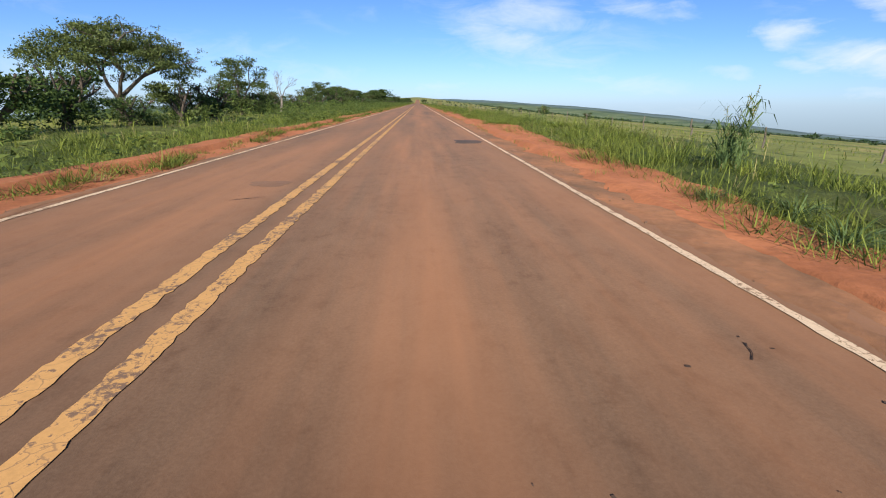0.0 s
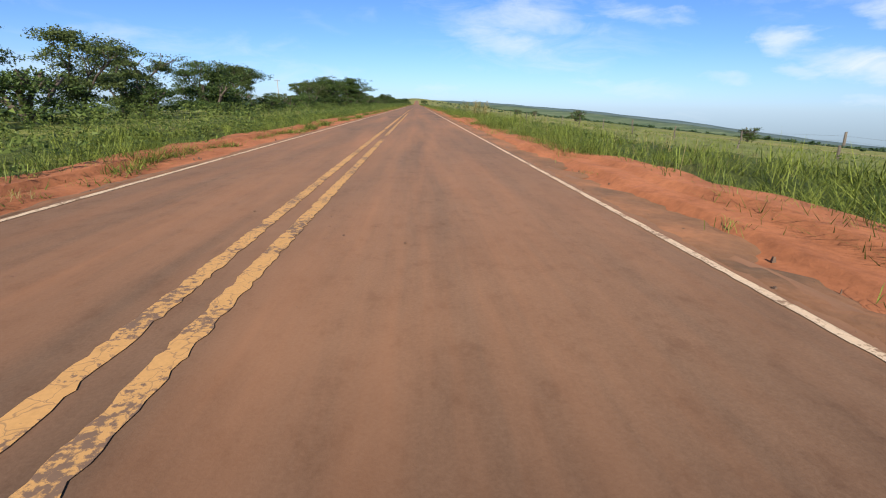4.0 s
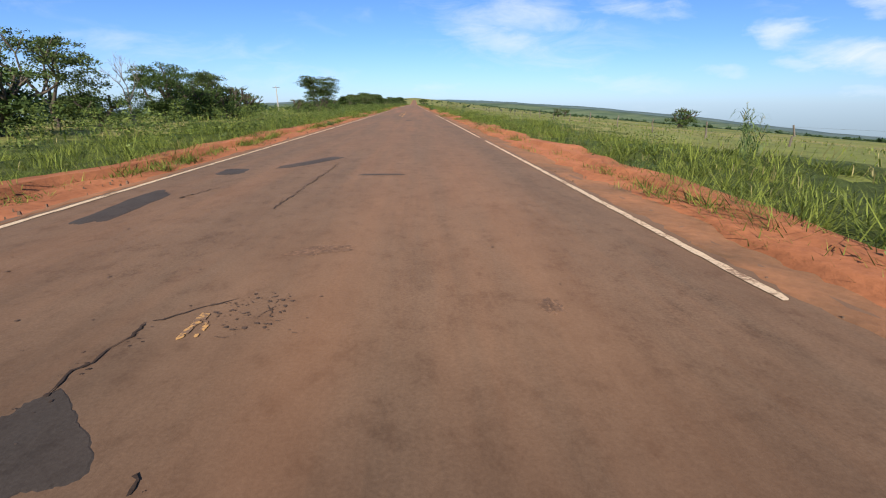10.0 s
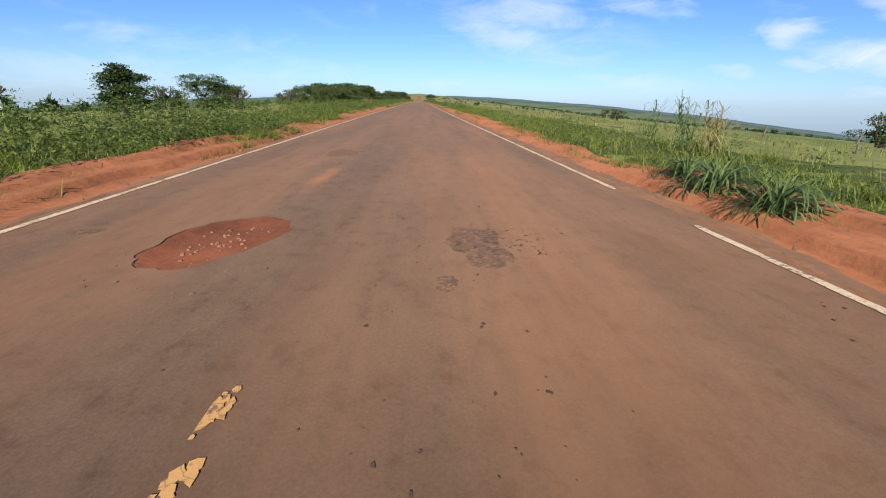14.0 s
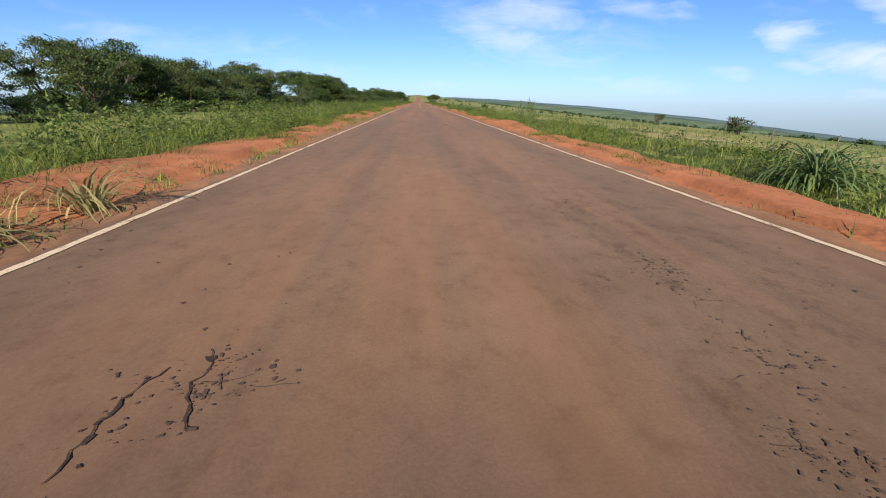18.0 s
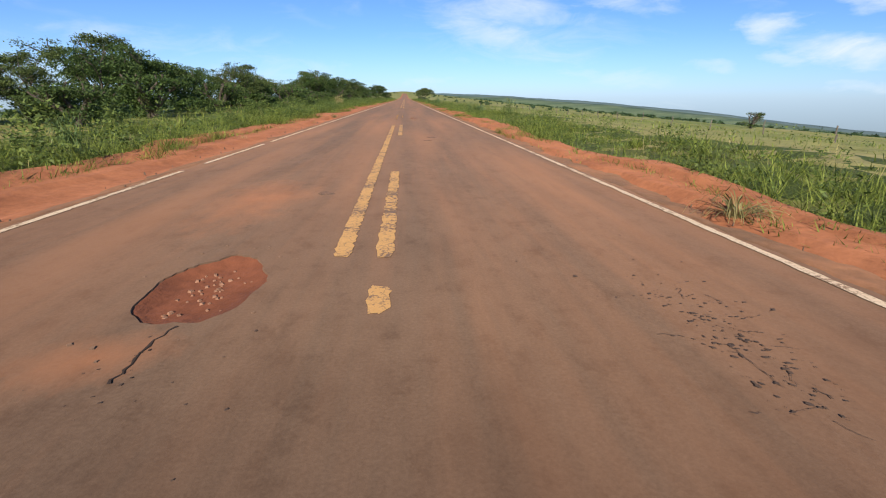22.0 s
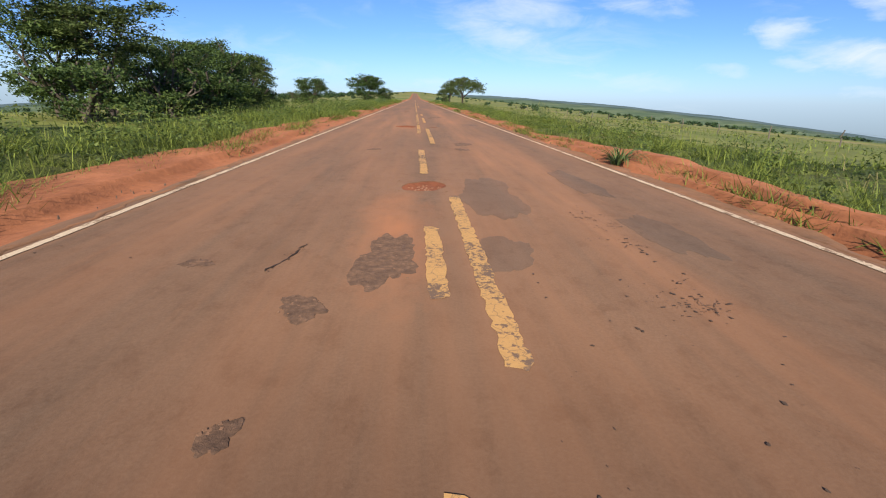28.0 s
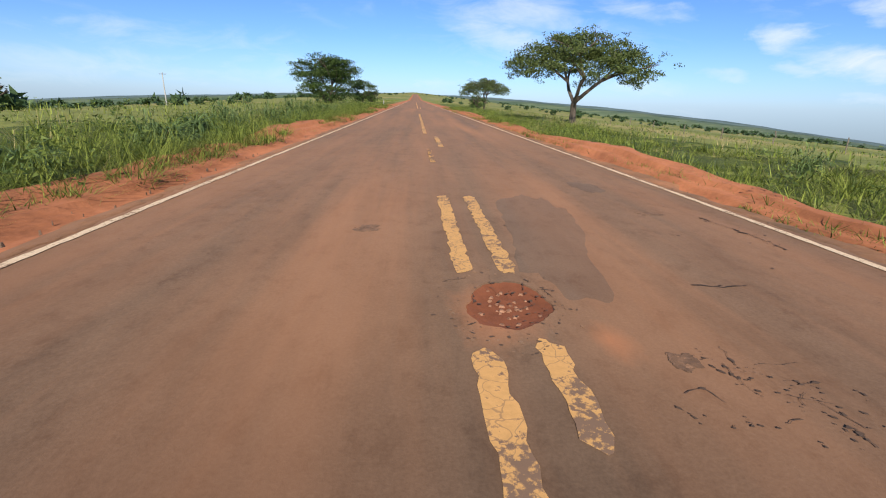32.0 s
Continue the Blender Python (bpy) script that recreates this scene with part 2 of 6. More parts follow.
def broken_material():
    """The torn floor of a pit: dark binder with paler stones, deeply uneven."""
    m, n, l, p = material("broken_asphalt", 0.92)
    p.inputs["Diffuse Roughness"].default_value = 1.0
    v = place_nodes(n, l)
    lumps = noise_of(n, l, v, 11.0, 6.0, 0.75)
    cells = n.new("ShaderNodeTexVoronoi")
    cells.inputs["Scale"].default_value = 26.0
    l.new(v, cells.inputs["Vector"])
    col = ramp(n, l, lumps, [(0.30, (0.066, 0.038, 0.025)), (0.5, (0.120, 0.068, 0.043)), (0.68, (0.185, 0.102, 0.060))])
    col = mix(n, l, 0.35, col, ramp(n, l, cells.outputs["Distance"], [(0.1, grey(1.3)), (0.6, grey(0.5))]), "MULTIPLY")
    l.new(col, p.inputs["Base Color"])
    bumped(n, l, p, lumps, 0.6, 0.03)
    return m


def dirt_material(name, light, dark):
    m, n, l, p = material(name, 0.95)
    p.inputs["Diffuse Roughness"].default_value = 0.8
    v = place_nodes(n, l)
    a, b = noise_of(n, l, v, 0.8, 5.0, 0.6), noise_of(n, l, v, 9.0, 5.0, 0.65)
    c = mix(n, l, ramp(n, l, a, [(0.32, grey(0.0)), (0.68, grey(1.0))]), dark, light)
    c = mix(n, l, 0.5, c, ramp(n, l, b, [(0.3, grey(0.55)), (0.65, grey(1.05))]), "MULTIPLY")
    mid = noise_of(n, l, v, 2.6, 6.0, 0.7)
    c = mix(n, l, 0.4, c, ramp(n, l, mid, [(0.30, grey(0.5)), (0.48, grey(0.95)), (0.7, grey(1.08))]), "MULTIPLY")
    l.new(c, p.inputs["Base Color"])
    both = n.new("ShaderNodeMath")
    both.operation = "ADD"
    l.new(mid, both.inputs[0])
    l.new(ramp(n, l, b, [(0.2, grey(0.0)), (0.8, grey(0.25))]), both.inputs[1])
    bumped(n, l, p, both.outputs[0], 0.5, 0.06)
    return m


def paint_material(name, paint, under, wear):
    """Road paint, cracked and rubbed through to the asphalt."""
    m, n, l, p = material(name, 0.8)
    v = place_nodes(n, l)
    big, small = noise_of(n, l, v, 1.6, 5.0, 0.65), noise_of(n, l, v, 22.0, 4.0, 0.7)
    s = n.new("ShaderNodeMath")
    s.operation = "ADD"
    l.new(big, s.inputs[0])
    l.new(ramp(n, l, small, [(0.3, grey(-0.0)), (0.75, grey(0.45))]), s.inputs[1])
    gone = ramp(n, l, s.outputs[0], [(wear, grey(0.0)), (wear + 0.09, grey(1.0))])
    cells = n.new("ShaderNodeTexVoronoi")
    cells.feature = "DISTANCE_TO_EDGE"
    cells.inputs["Scale"].default_value = 8.0
    warp = n.new("ShaderNodeVectorMath")
    warp.operation = "ADD"
    wn_ = n.new("ShaderNodeTexNoise")
    wn_.inputs["Scale"].default_value = 9.0
    l.new(v, wn_.inputs["Vector"])
    half = n.new("ShaderNodeVectorMath")
    half.operation, half.inputs[3].default_value = "SCALE", 0.12
    l.new(wn_.outputs["Color"], half.inputs[0])
    l.new(v, warp.inputs[0])
    l.new(half.outputs[0], warp.inputs[1])
    l.new(warp.outputs[0], cells.inputs["Vector"])
    gone = mix(n, l, ramp(n, l, cells.outputs["Distance"], [(0.008, grey(0.55)), (0.03, grey(0.0))]), gone, grey(1.0))
    tone = mix(n, l, small, tuple(c * 0.72 for c in paint), tuple(min(c * 1.2, 0.9) for c in paint))
    l.new(mix(n, l, gone, tone, under), p.inputs["Base Color"])
    bumped(n, l, p, small, 0.3, 0.006)
    return m


def leaf_material(name, dark, light, trans=0.25, per_island=True):
    m, n, l, p = material(name, 0.6)
    g = n.new("ShaderNodeNewGeometry")
    info = n.new("ShaderNodeObjectInfo")
    v = place_nodes(n, l)
    blot = noise_of(n, l, v, 0.45, 3.0, 0.5)
    c = ramp(n, l, g.outputs["Random Per Island"], [(0.0, dark), (0.75, light), (1.0, tuple(min(1.0, q * 1.25) for q in light))])
    c = mix(n, l, 0.45, c, ramp(n, l, blot, [(0.3, grey(0.55)), (0.7, grey(1.15))]), "MULTIPLY")
    c = mix(n, l, 0.25, c, ramp(n, l, info.outputs["Random"], [(0.0, (0.75, 0.9, 0.6)), (1.0, (1.2, 1.1, 0.9))]), "MULTIPLY")
    l.new(c, p.inputs["Base Color"])
    t = n.new("ShaderNodeBsdfTranslucent")
    l.new(c, t.inputs[0])
    s = n.new("ShaderNodeMixShader")
    s.inputs[0].default_value = trans
    l.new(p.outputs[0], s.inputs[1])
    l.new(t.outputs[0], s.inputs[2])
    l.new(s.outputs[0], n["Material Output"].inputs[0])
    return m


def plain_material(name, dark, light, scale=6.0, rough=0.85, stretch=(1, 1, 1)):
    m, n, l, p = material(name, rough)
    f = noise_of(n, l, place_nodes(n, l, stretch), scale, 5.0, 0.65)
    l.new(mix(n, l, ramp(n, l, f, [(0.3, grey(0.0)), (0.7, grey(1.0))]), dark, light), p.inputs["Base Color"])
    bumped(n, l, p, f, 0.5, 0.02)
    return m


DUST = (0.250, 0.114, 0.057)
ROAD_TONE = (0.108, 0.072, 0.048)
M_ROAD = asphalt_material("asphalt", ROAD_TONE, DUST, 0.85)
M_PATCH = asphalt_material("new_asphalt", (0.044, 0.038, 0.034), DUST, 0.12)
M_FADED = asphalt_material("faded_asphalt", (0.088, 0.064, 0.047), DUST, 0.45)
M_PIT = broken_material()
M_CRACK = plain_material("crack_dark", (0.035, 0.022, 0.015), (0.07, 0.042, 0.028), 8.0)
M_NET = plain_material("crazed_cracks", (0.074, 0.046, 0.031), (0.120, 0.072, 0.047), 8.0)
M_STONE = plain_material("pale_stone", (0.18, 0.078, 0.042), (0.36, 0.19, 0.115), 20.0)
M_CHIP = asphalt_material("asphalt_chip", (0.16, 0.10, 0.066), DUST, 0.6)
M_DIRT = dirt_material("red_dirt", (0.35, 0.130, 0.058), (0.23, 0.082, 0.036))
M_RUBBLE = dirt_material("edge_rubble", (0.27, 0.120, 0.058), (0.12, 0.070, 0.040))
M_HOLE = dirt_material("pothole_dirt", (0.21, 0.068, 0.031), (0.11, 0.037, 0.019))
M_GRAVEL = plain_material("dark_gravel", (0.07, 0.045, 0.032), (0.20, 0.12, 0.075), 14.0)
M_YELLOW = paint_material("yellow_paint", (0.68, 0.36, 0.125), (0.22, 0.13, 0.08), 0.73)
M_WHITE = paint_material("white_paint", (0.80, 0.56, 0.36), (0.30, 0.18, 0.105), 0.75)
M_GRASS = leaf_material("grass_blades", (0.055, 0.088, 0.014), (0.265, 0.305, 0.060), 0.36)
M_DRY = leaf_material("dry_grass_blades", (0.22, 0.19, 0.07), (0.42, 0.34, 0.15), 0.3)
M_WEED = leaf_material("weed_leaves", (0.048, 0.080, 0.018), (0.165, 0.208, 0.050), 0.32)
M_CANE = leaf_material("cane_leaves", (0.070, 0.115, 0.038), (0.19, 0.255, 0.092), 0.3)
M_LEAF = leaf_material("tree_leaves", (0.024, 0.048, 0.013), (0.090, 0.132, 0.034), 0.18)
M_LEAF_OLIVE = leaf_material("olive_tree_leaves", (0.036, 0.056, 0.016), (0.112, 0.142, 0.042), 0.18)
M_BARK = plain_material("bark", (0.055, 0.042, 0.032), (0.14, 0.11, 0.085), 5.0, 0.9, (1, 1, 0.25))
M_BARE = plain_material("bare_wood", (0.15, 0.125, 0.10), (0.27, 0.235, 0.195), 5.0, 0.9, (1, 1, 0.25))
M_POST = plain_material("weathered_post", (0.09, 0.075, 0.06), (0.22, 0.18, 0.14), 7.0, 0.9, (1, 1, 0.2))
M_POLE = plain_material("pale_concrete", (0.30, 0.28, 0.25), (0.46, 0.43, 0.39), 3.0)
M_WIRE = plain_material("wire_steel", (0.20, 0.19, 0.18), (0.32, 0.31, 0.29), 9.0, 0.55)
M_FARLEAF = leaf_material("far_woods", (0.025, 0.052, 0.022), (0.06, 0.10, 0.04), 0.1)


def ground_material():
    """Soil under the verge grass, then pasture: green with straw-coloured stretches and bare red spots."""
    m, n, l, p = material("pasture", 0.95)
    v = place_nodes(n, l)
    a = noise_of(n, l, v, 0.018, 5.0, 0.6)
    b = noise_of(n, l, v, 0.6, 5.0, 0.7)
    c = noise_of(n, l, v, 6.0, 4.0, 0.7)
    col = ramp(n, l, a, [(0.34, (0.165, 0.195, 0.040)), (0.50, (0.255, 0.260, 0.060)), (0.64, (0.39, 0.315, 0.115))])
    col = mix(n, l, 0.8, col, ramp(n, l, b, [(0.3, grey(0.42)), (0.5, grey(0.95)), (0.7, grey(1.2))]), "MULTIPLY")
    col = mix(n, l, 0.5, col, ramp(n, l, c, [(0.25, grey(0.45)), (0.7, grey(1.1))]), "MULTIPLY")
    l.new(col, p.inputs["Base Color"])
    bumped(n, l, p, b, 0.8, 0.25)
    return m


M_GROUND = ground_material()


def mat_material():
    """The thick of the grass: tangled blades in light and dark strokes with straw between."""
    m, n, l, p = material("grass_thick", 0.9)
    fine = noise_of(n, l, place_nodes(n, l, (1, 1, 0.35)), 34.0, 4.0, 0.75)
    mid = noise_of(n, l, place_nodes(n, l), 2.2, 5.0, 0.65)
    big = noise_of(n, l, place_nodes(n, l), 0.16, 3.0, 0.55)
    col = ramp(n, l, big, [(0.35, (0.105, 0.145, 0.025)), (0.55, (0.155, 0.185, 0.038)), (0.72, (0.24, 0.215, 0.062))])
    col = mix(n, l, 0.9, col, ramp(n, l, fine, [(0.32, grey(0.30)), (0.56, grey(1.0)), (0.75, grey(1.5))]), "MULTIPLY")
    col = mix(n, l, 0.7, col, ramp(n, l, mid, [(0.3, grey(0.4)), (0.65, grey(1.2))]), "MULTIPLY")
    l.new(col, p.inputs["Base Color"])
    bumped(n, l, p, fine, 0.9, 0.08)
    return m


M_THICK = mat_material()

# ---- plan ----
ROAD_START, ROAD_END = -40.0, 1900.0


def blend(y, a, b):
    s = np.clip((np.asarray(y, float) - np.asarray(a)) / (np.asarray(b) - np.asarray(a)), 0, 1)
    return s * s * (3 - 2 * s)


def left_line(y):
    return -2.80 - 0.65 * blend(y, 255, 375)


def right_line(y):
    return 3.80 - 0.50 * blend(y, 255, 375)


def wob(y, k, f):
    """A smooth wander along the road."""
    y = np.asarray(y, float)
    return np.sin(y * f + k) * 0.5 + np.sin(y * f * 2.7 + k * 1.7) * 0.3 + np.sin(y * f * 6.1 + k * 2.9) * 0.2


def left_verge(y):
    return np.interp(y, [0, 145, 288, 303, 322, 383, 455, 467, 480, 560, 640, 720], [-4.1, -4.15, -4.2, -3.95, -4.3, -5.4, -5.3, -5.8, -5.4, -5.4, -5.0, -4.9]) - 0.35 * wob(y, 1.0, 0.35)


def right_verge(y):
    return np.interp(y, [0, 24, 72, 145, 211, 277, 370, 455, 590, 720], [5.2, 5.9, 5.6, 5.4, 5.3, 5.0, 4.5, 4.4, 4.2, 4.2]) + 0.35 * wob(y, 4.0, 0.4) - 1.0 * np.exp(-((y - 279.6) / 1.5) ** 2) - 0.45 * np.exp(-((y - 287) / 3.5) ** 2)


def ground_z(x, y):
    """Height of the land: level along the road, falling to both sides, rising far ahead."""
    x, y = np.asarray(x, float), np.asarray(y, float)
    right = -0.079 * np.clip(x - 9, 0, None) - 0.02
    left = -0.055 * np.clip(-x - 20, 0, None) - 0.02
    far = 0.0140 * np.clip(y - 1050, 0, None) * (1 - blend(np.abs(x), 60, 900))
    lump = 0.12 * (np.sin(x * 0.31 + 1.3) * np.sin(y * 0.23) + 0.6 * np.sin(x * 0.83 + y * 0.57)) * blend(np.abs(x), 7, 10)
    lump = lump + 1.2 * np.sin(x * 0.011 + y * 0.007) * blend(np.abs(x), 60, 200)
    return right + left + far + lump


def zg(x, y):
    return float(ground_z(x, y))


def add_mesh(name, verts, faces, mat, smooth=False):
    """A mesh from an array of points and an array of triangles or quads."""
    verts, faces = np.asarray(verts, np.float32), np.asarray(faces, np.int32)
    me = bpy.data.meshes.new(name)
    k = faces.shape[1]
    me.vertices.add(len(verts))
    me.vertices.foreach_set("co", verts.ravel())
    me.loops.add(faces.size)
    me.loops.foreach_set("vertex_index", faces.ravel())
    me.polygons.add(len(faces))
    me.polygons.foreach_set("loop_start", np.arange(0, faces.size, k, dtype=np.int32))
    me.polygons.foreach_set("use_smooth", np.full(len(faces), smooth))
    me.update(calc_edges=True)
    me.materials.append(mat)
    return me


def grid_faces(rows, cols):
    i = np.arange(rows - 1)[:, None] * cols + np.arange(cols - 1)[None, :]
    return np.stack([i, i + 1, i + cols + 1, i + cols], -1).reshape(-1, 4)


def part(name, me, parent, label=""):
    ob = new(name, me)
    ob.parent = parent
    return tagged(ob, label) if label else ob


# ---- ground, road, verges ----
gx = np.concatenate([-np.geomspace(2600, 12, 46), np.linspace(-11, -4, 18), [-3.85, -3.0, 0, 3.0, 3.85], np.linspace(4, 11, 18), np.geomspace(12, 2600, 46)])
gy = np.concatenate([np.linspace(-120, 860, 300), np.geomspace(866, 4200, 60)])
GX, GY = np.meshgrid(gx, gy)
ground = new("ground", add_mesh("ground", np.stack([GX, GY, ground_z(GX, GY) - 0.3 * (blend(GX, left_verge(GY) - 0.7, left_verge(GY) - 0.3) * (1 - blend(GX, right_verge(GY) + 0.3, right_verge(GY) + 0.7)))], -1).reshape(-1, 3), grid_faces(len(gy), len(gx)), M_GROUND, True))
tagged(ground, "green pasture land falling away on both sides of the road", "ground", kind="structure")

HOLES = []      # x, y, half width, half length of each pothole, by which the road sinks


def road_z(x, y):
    return np.asarray(y) * 0.0 - 0.004 * np.abs(x)


road = new("road", bpy.data.meshes.new("road"))
tagged(road, "dusty worn asphalt road with patches and potholes", "road", kind="structure")
mark_rng = random.Random(5)
LIFT = [0.0]


def blob(rx, ry, n=52, rough=0.22, square=3):
    """An uneven closed outline round the origin."""
    k = [mark_rng.uniform(0, 6.28) for _ in range(4)]
    pts = []
    for i in range(n):
        a = 6.2832 * i / n
        r = 1 + rough * (0.5 * math.sin(2 * a + k[0]) + 0.35 * math.sin(3 * a + k[1]) + 0.3 * math.sin(5 * a + k[2]) + 0.2 * math.sin(9 * a + k[3]) + mark_rng.uniform(-0.22, 0.22))
        s = 1 / (abs(math.cos(a)) ** square + abs(math.sin(a)) ** square) ** (1 / square)
        pts.append((rx * r * math.cos(a) * s, ry * r * math.sin(a) * s))
    return pts


def ring_mesh(name, x, y, pts, rings, mat, smooth=False):
    """Rings of one outline, each a share of its size at a height, closed in the middle."""
    n, v, f = len(pts), [], []
    for share, z, rag in rings:
        for px, py in pts:
            g = share * (1 + mark_rng.uniform(-rag, rag))
            v.append((x + px * g, y + py * g, z + mark_rng.uniform(-1, 1) * rag * (0.12 if smooth else 0.0) + float(road_z(x + px * g, 0))))
    for r in range(len(rings) - 1):
        for i in range(n):
            a, b = r * n + i, r * n + (i + 1) % n
            f += [(a, b, a + n), (b, b + n, a + n)]
    v.append((x, y, rings[-1][1] + float(road_z(x, 0))))
    f += [((len(rings) - 1) * n + i, (len(rings) - 1) * n + (i + 1) % n, len(v) - 1) for i in range(n)]
    return add_mesh(name, v, f, mat, smooth)


def lift():
    LIFT[0] = (LIFT[0] + 0.0004) % 0.0028
    return 0.0018 + LIFT[0]


def turned(pts, turn):
    c, s = math.cos(radians(turn)), math.sin(radians(turn))
    return [(px * c - py * s, px * s + py * c) for px, py in pts]


def slab(name, x, y, rx, ry, mat, rough, label, turn=0):
    z = lift()
    part(name, ring_mesh(name, x, y, turned(blob(rx, ry, 64, rough, 5 if mat is M_PATCH else 3), turn), [(1.0, -0.001, 0.03), (0.93, z, 0.03), (0.5, z + 0.001, 0.0)], mat), road, label)


def asphalt_patch(x, y, rx, ry, turn=0):
    slab("asphalt_patch", x, y, rx, ry, M_PATCH, 0.17, "dark newer asphalt patch", turn)


def faded_patch(x, y, rx, ry, turn=0):
    slab("faded_patch", x, y, rx, ry, M_FADED, 0.24, "old greyish asphalt patch", turn)


def pit(x, y, rx, ry, turn=0):
    """A shallow spot where the top of the asphalt has broken out."""
    slab("worn_pit", x, y, rx, ry, M_PIT, 0.30, "shallow dark pit in the asphalt", turn)
    for _ in range(14):
        a, g = mark_rng.uniform(0, 6.28), mark_rng.uniform(0.2, 1.1)
        chip(x + rx * g * math.cos(a), y + ry * g * math.sin(a), 0.014)


CHIPS = []
STONES = []


def chip(x, y, size, sunk=0.0, pile=CHIPS):
    """A loose crumb of asphalt or a stone, as eight points."""
    a, s = mark_rng.uniform(0, 6.28), size * mark_rng.uniform(0.5, 1.3)
    z0 = float(road_z(x, 0)) - sunk
    pts = []
    for z, g in ((-0.01, 1.0), (s * 0.3, 0.6)):
        for i in range(4):
            b = a + 1.5708 * i + mark_rng.uniform(-0.3, 0.3)
            pts.append((x + s * g * math.cos(b), y + s * g * math.sin(b), z0 + z + mark_rng.uniform(0, s * 0.15)))
    pile.append(pts)


def pothole(x, y, rx, ry, turn=0):
    """A hole down to red earth, with a broken rim and stones in it."""
    d = min(0.055, 0.010 + 0.105 * rx)
    pts = turned(blob(rx, ry, 60, 0.11, 2.0), turn)
    outer = max(1.7, 1 + 0.42 / min(rx, ry))
    HOLES.append((x, y, rx, ry, d, pts, outer))
    hole = part("pothole", ring_mesh("pothole", x, y, pts, [(0.995, -0.007, 0.006), (0.95, -0.22 * d, 0.012), (0.89, -0.42 * d, 0.02), (0.82, -0.65 * d, 0.025), (0.74, -0.85 * d, 0.03), (0.66, -0.97 * d, 0.035), (0.57, -d, 0.035), (0.48, -0.95 * d, 0.035), (0.38, -d, 0.03), (0.27, -0.95 * d, 0.03), (0.15, -d, 0.02)], M_HOLE, True), road, "pothole worn down to red earth")
    part("pothole_rim", ring_mesh_open("pothole_rim", x, y, pts, [(outer, -0.0012, 0.0), (1 + 0.75 * (outer - 1), 0.0012, 0.0), (1 + 0.5 * (outer - 1), 0.0018, 0.0), (1 + 0.17 * (outer - 1), 0.0026, 0.0), (1.0, 0.003, 0.01), (0.985, -0.012, 0.012)], M_ROAD), hole, "broken asphalt rim")
    for _ in range(int(12 + 150 * rx) if rx > 0.2 else 6):
        a, g = mark_rng.uniform(0, 6.28), mark_rng.choice((mark_rng.uniform(0.1, 0.8), mark_rng.uniform(0.1, 0.8), mark_rng.uniform(1.3, 1.7)))
        chip(x + rx * g * math.cos(a), y + ry * g * math.sin(a), 0.019, 0.0 if g > 0.97 else d * 0.9, CHIPS if g > 0.97 else STONES)


def ring_mesh_open(name, x, y, pts, rings, mat):
    n, v, f = len(pts), [], []
    for share, z, rag in rings:
        for px, py in pts:
            g = share * (1 + mark_rng.uniform(-rag, rag))
            v.append((x + px * g, y + py * g, z + float(road_z(x + px * g, 0))))
    for r in range(len(rings) - 1):
        for i in range(n):
            a, b = r * n + i, r * n + (i + 1) % n
            f.append((a, b, b + n, a + n))
    return add_mesh(name, v, f, mat)


def strip(pts, widths):
    """Points and faces of a thin ragged band along a line on the road."""
    v, f = [], []
    for i, ((x, y), w) in enumerate(zip(pts, widths)):
        x0, y0 = pts[max(i - 1, 0)]
        x1, y1 = pts[min(i + 1, len(pts) - 1)]
        d = math.hypot(x1 - x0, y1 - y0) or 1
        nx, ny = -(y1 - y0) / d * w / 2, (x1 - x0) / d * w / 2
        z = float(road_z(x, 0)) + 0.0068
        v += [(x - nx, y - ny, z), (x + nx, y + ny, z)]
        if i:
            k = 2 * i
            f.append((k - 2, k, k + 1, k - 1))
    return v, f


def wander(x0, y0, x1, y1, step, jit):
    n = max(3, int(math.hypot(x1 - x0, y1 - y0) / step))
    pts, ox, oy = [], 0.0, 0.0
    for i in range(n + 1):
        s = i / n
        pts.append((x0 + (x1 - x0) * s + ox, y0 + (y1 - y0) * s + oy))
        ox, oy = 0.75 * ox + mark_rng.uniform(-jit, jit), 0.75 * oy + mark_rng.uniform(-jit, jit)
    return pts


def bits(v, f, pts, small, large, share):
    """Irregular broken-out bits strung along a line, longer along it than across."""
    for (x, y), (xn, yn) in zip(pts, pts[1:]):
        if mark_rng.random() > share:
            continue
        b, k = math.atan2(yn - y, xn - x), len(v)
        s = small + (large - small) * mark_rng.random() ** 2.5
        for j in range(6):
            q = 1.0472 * j
            u, w = 1.1 * s * mark_rng.uniform(0.4, 1.4) * math.cos(q), 0.7 * s * mark_rng.uniform(0.3, 1.4) * math.sin(q)
            v.append((x + u * math.cos(b) - w * math.sin(b), y + u * math.sin(b) + w * math.cos(b), 0.0066 + float(road_z(x, 0))))
        f += [(k, k + 1, k + 2, k + 3), (k, k + 3, k + 4, k + 5)]


def crack(*line):
    """One long open crack through the given points: a ragged dark band with bits broken out along it."""
    pts = []
    for i in range(0, len(line) - 2, 2):
        pts += wander(*line[i:i + 4], 0.045, 0.022)[(1 if i else 0):]
    v, f = strip(pts, [0.004 + 0.018 * mark_rng.random() ** 2 for _ in pts])
    bits(v, f, pts, 0.008, 0.04, 0.35)
    for _ in range(3):
        bits(v, f, [(x + mark_rng.gauss(0, 0.05), y + mark_rng.gauss(0, 0.06)) for x, y in pts], 0.003, 0.014, 0.5)
    part("crack", add_mesh("crack", v, f, M_CRACK), road, "open dark crack")


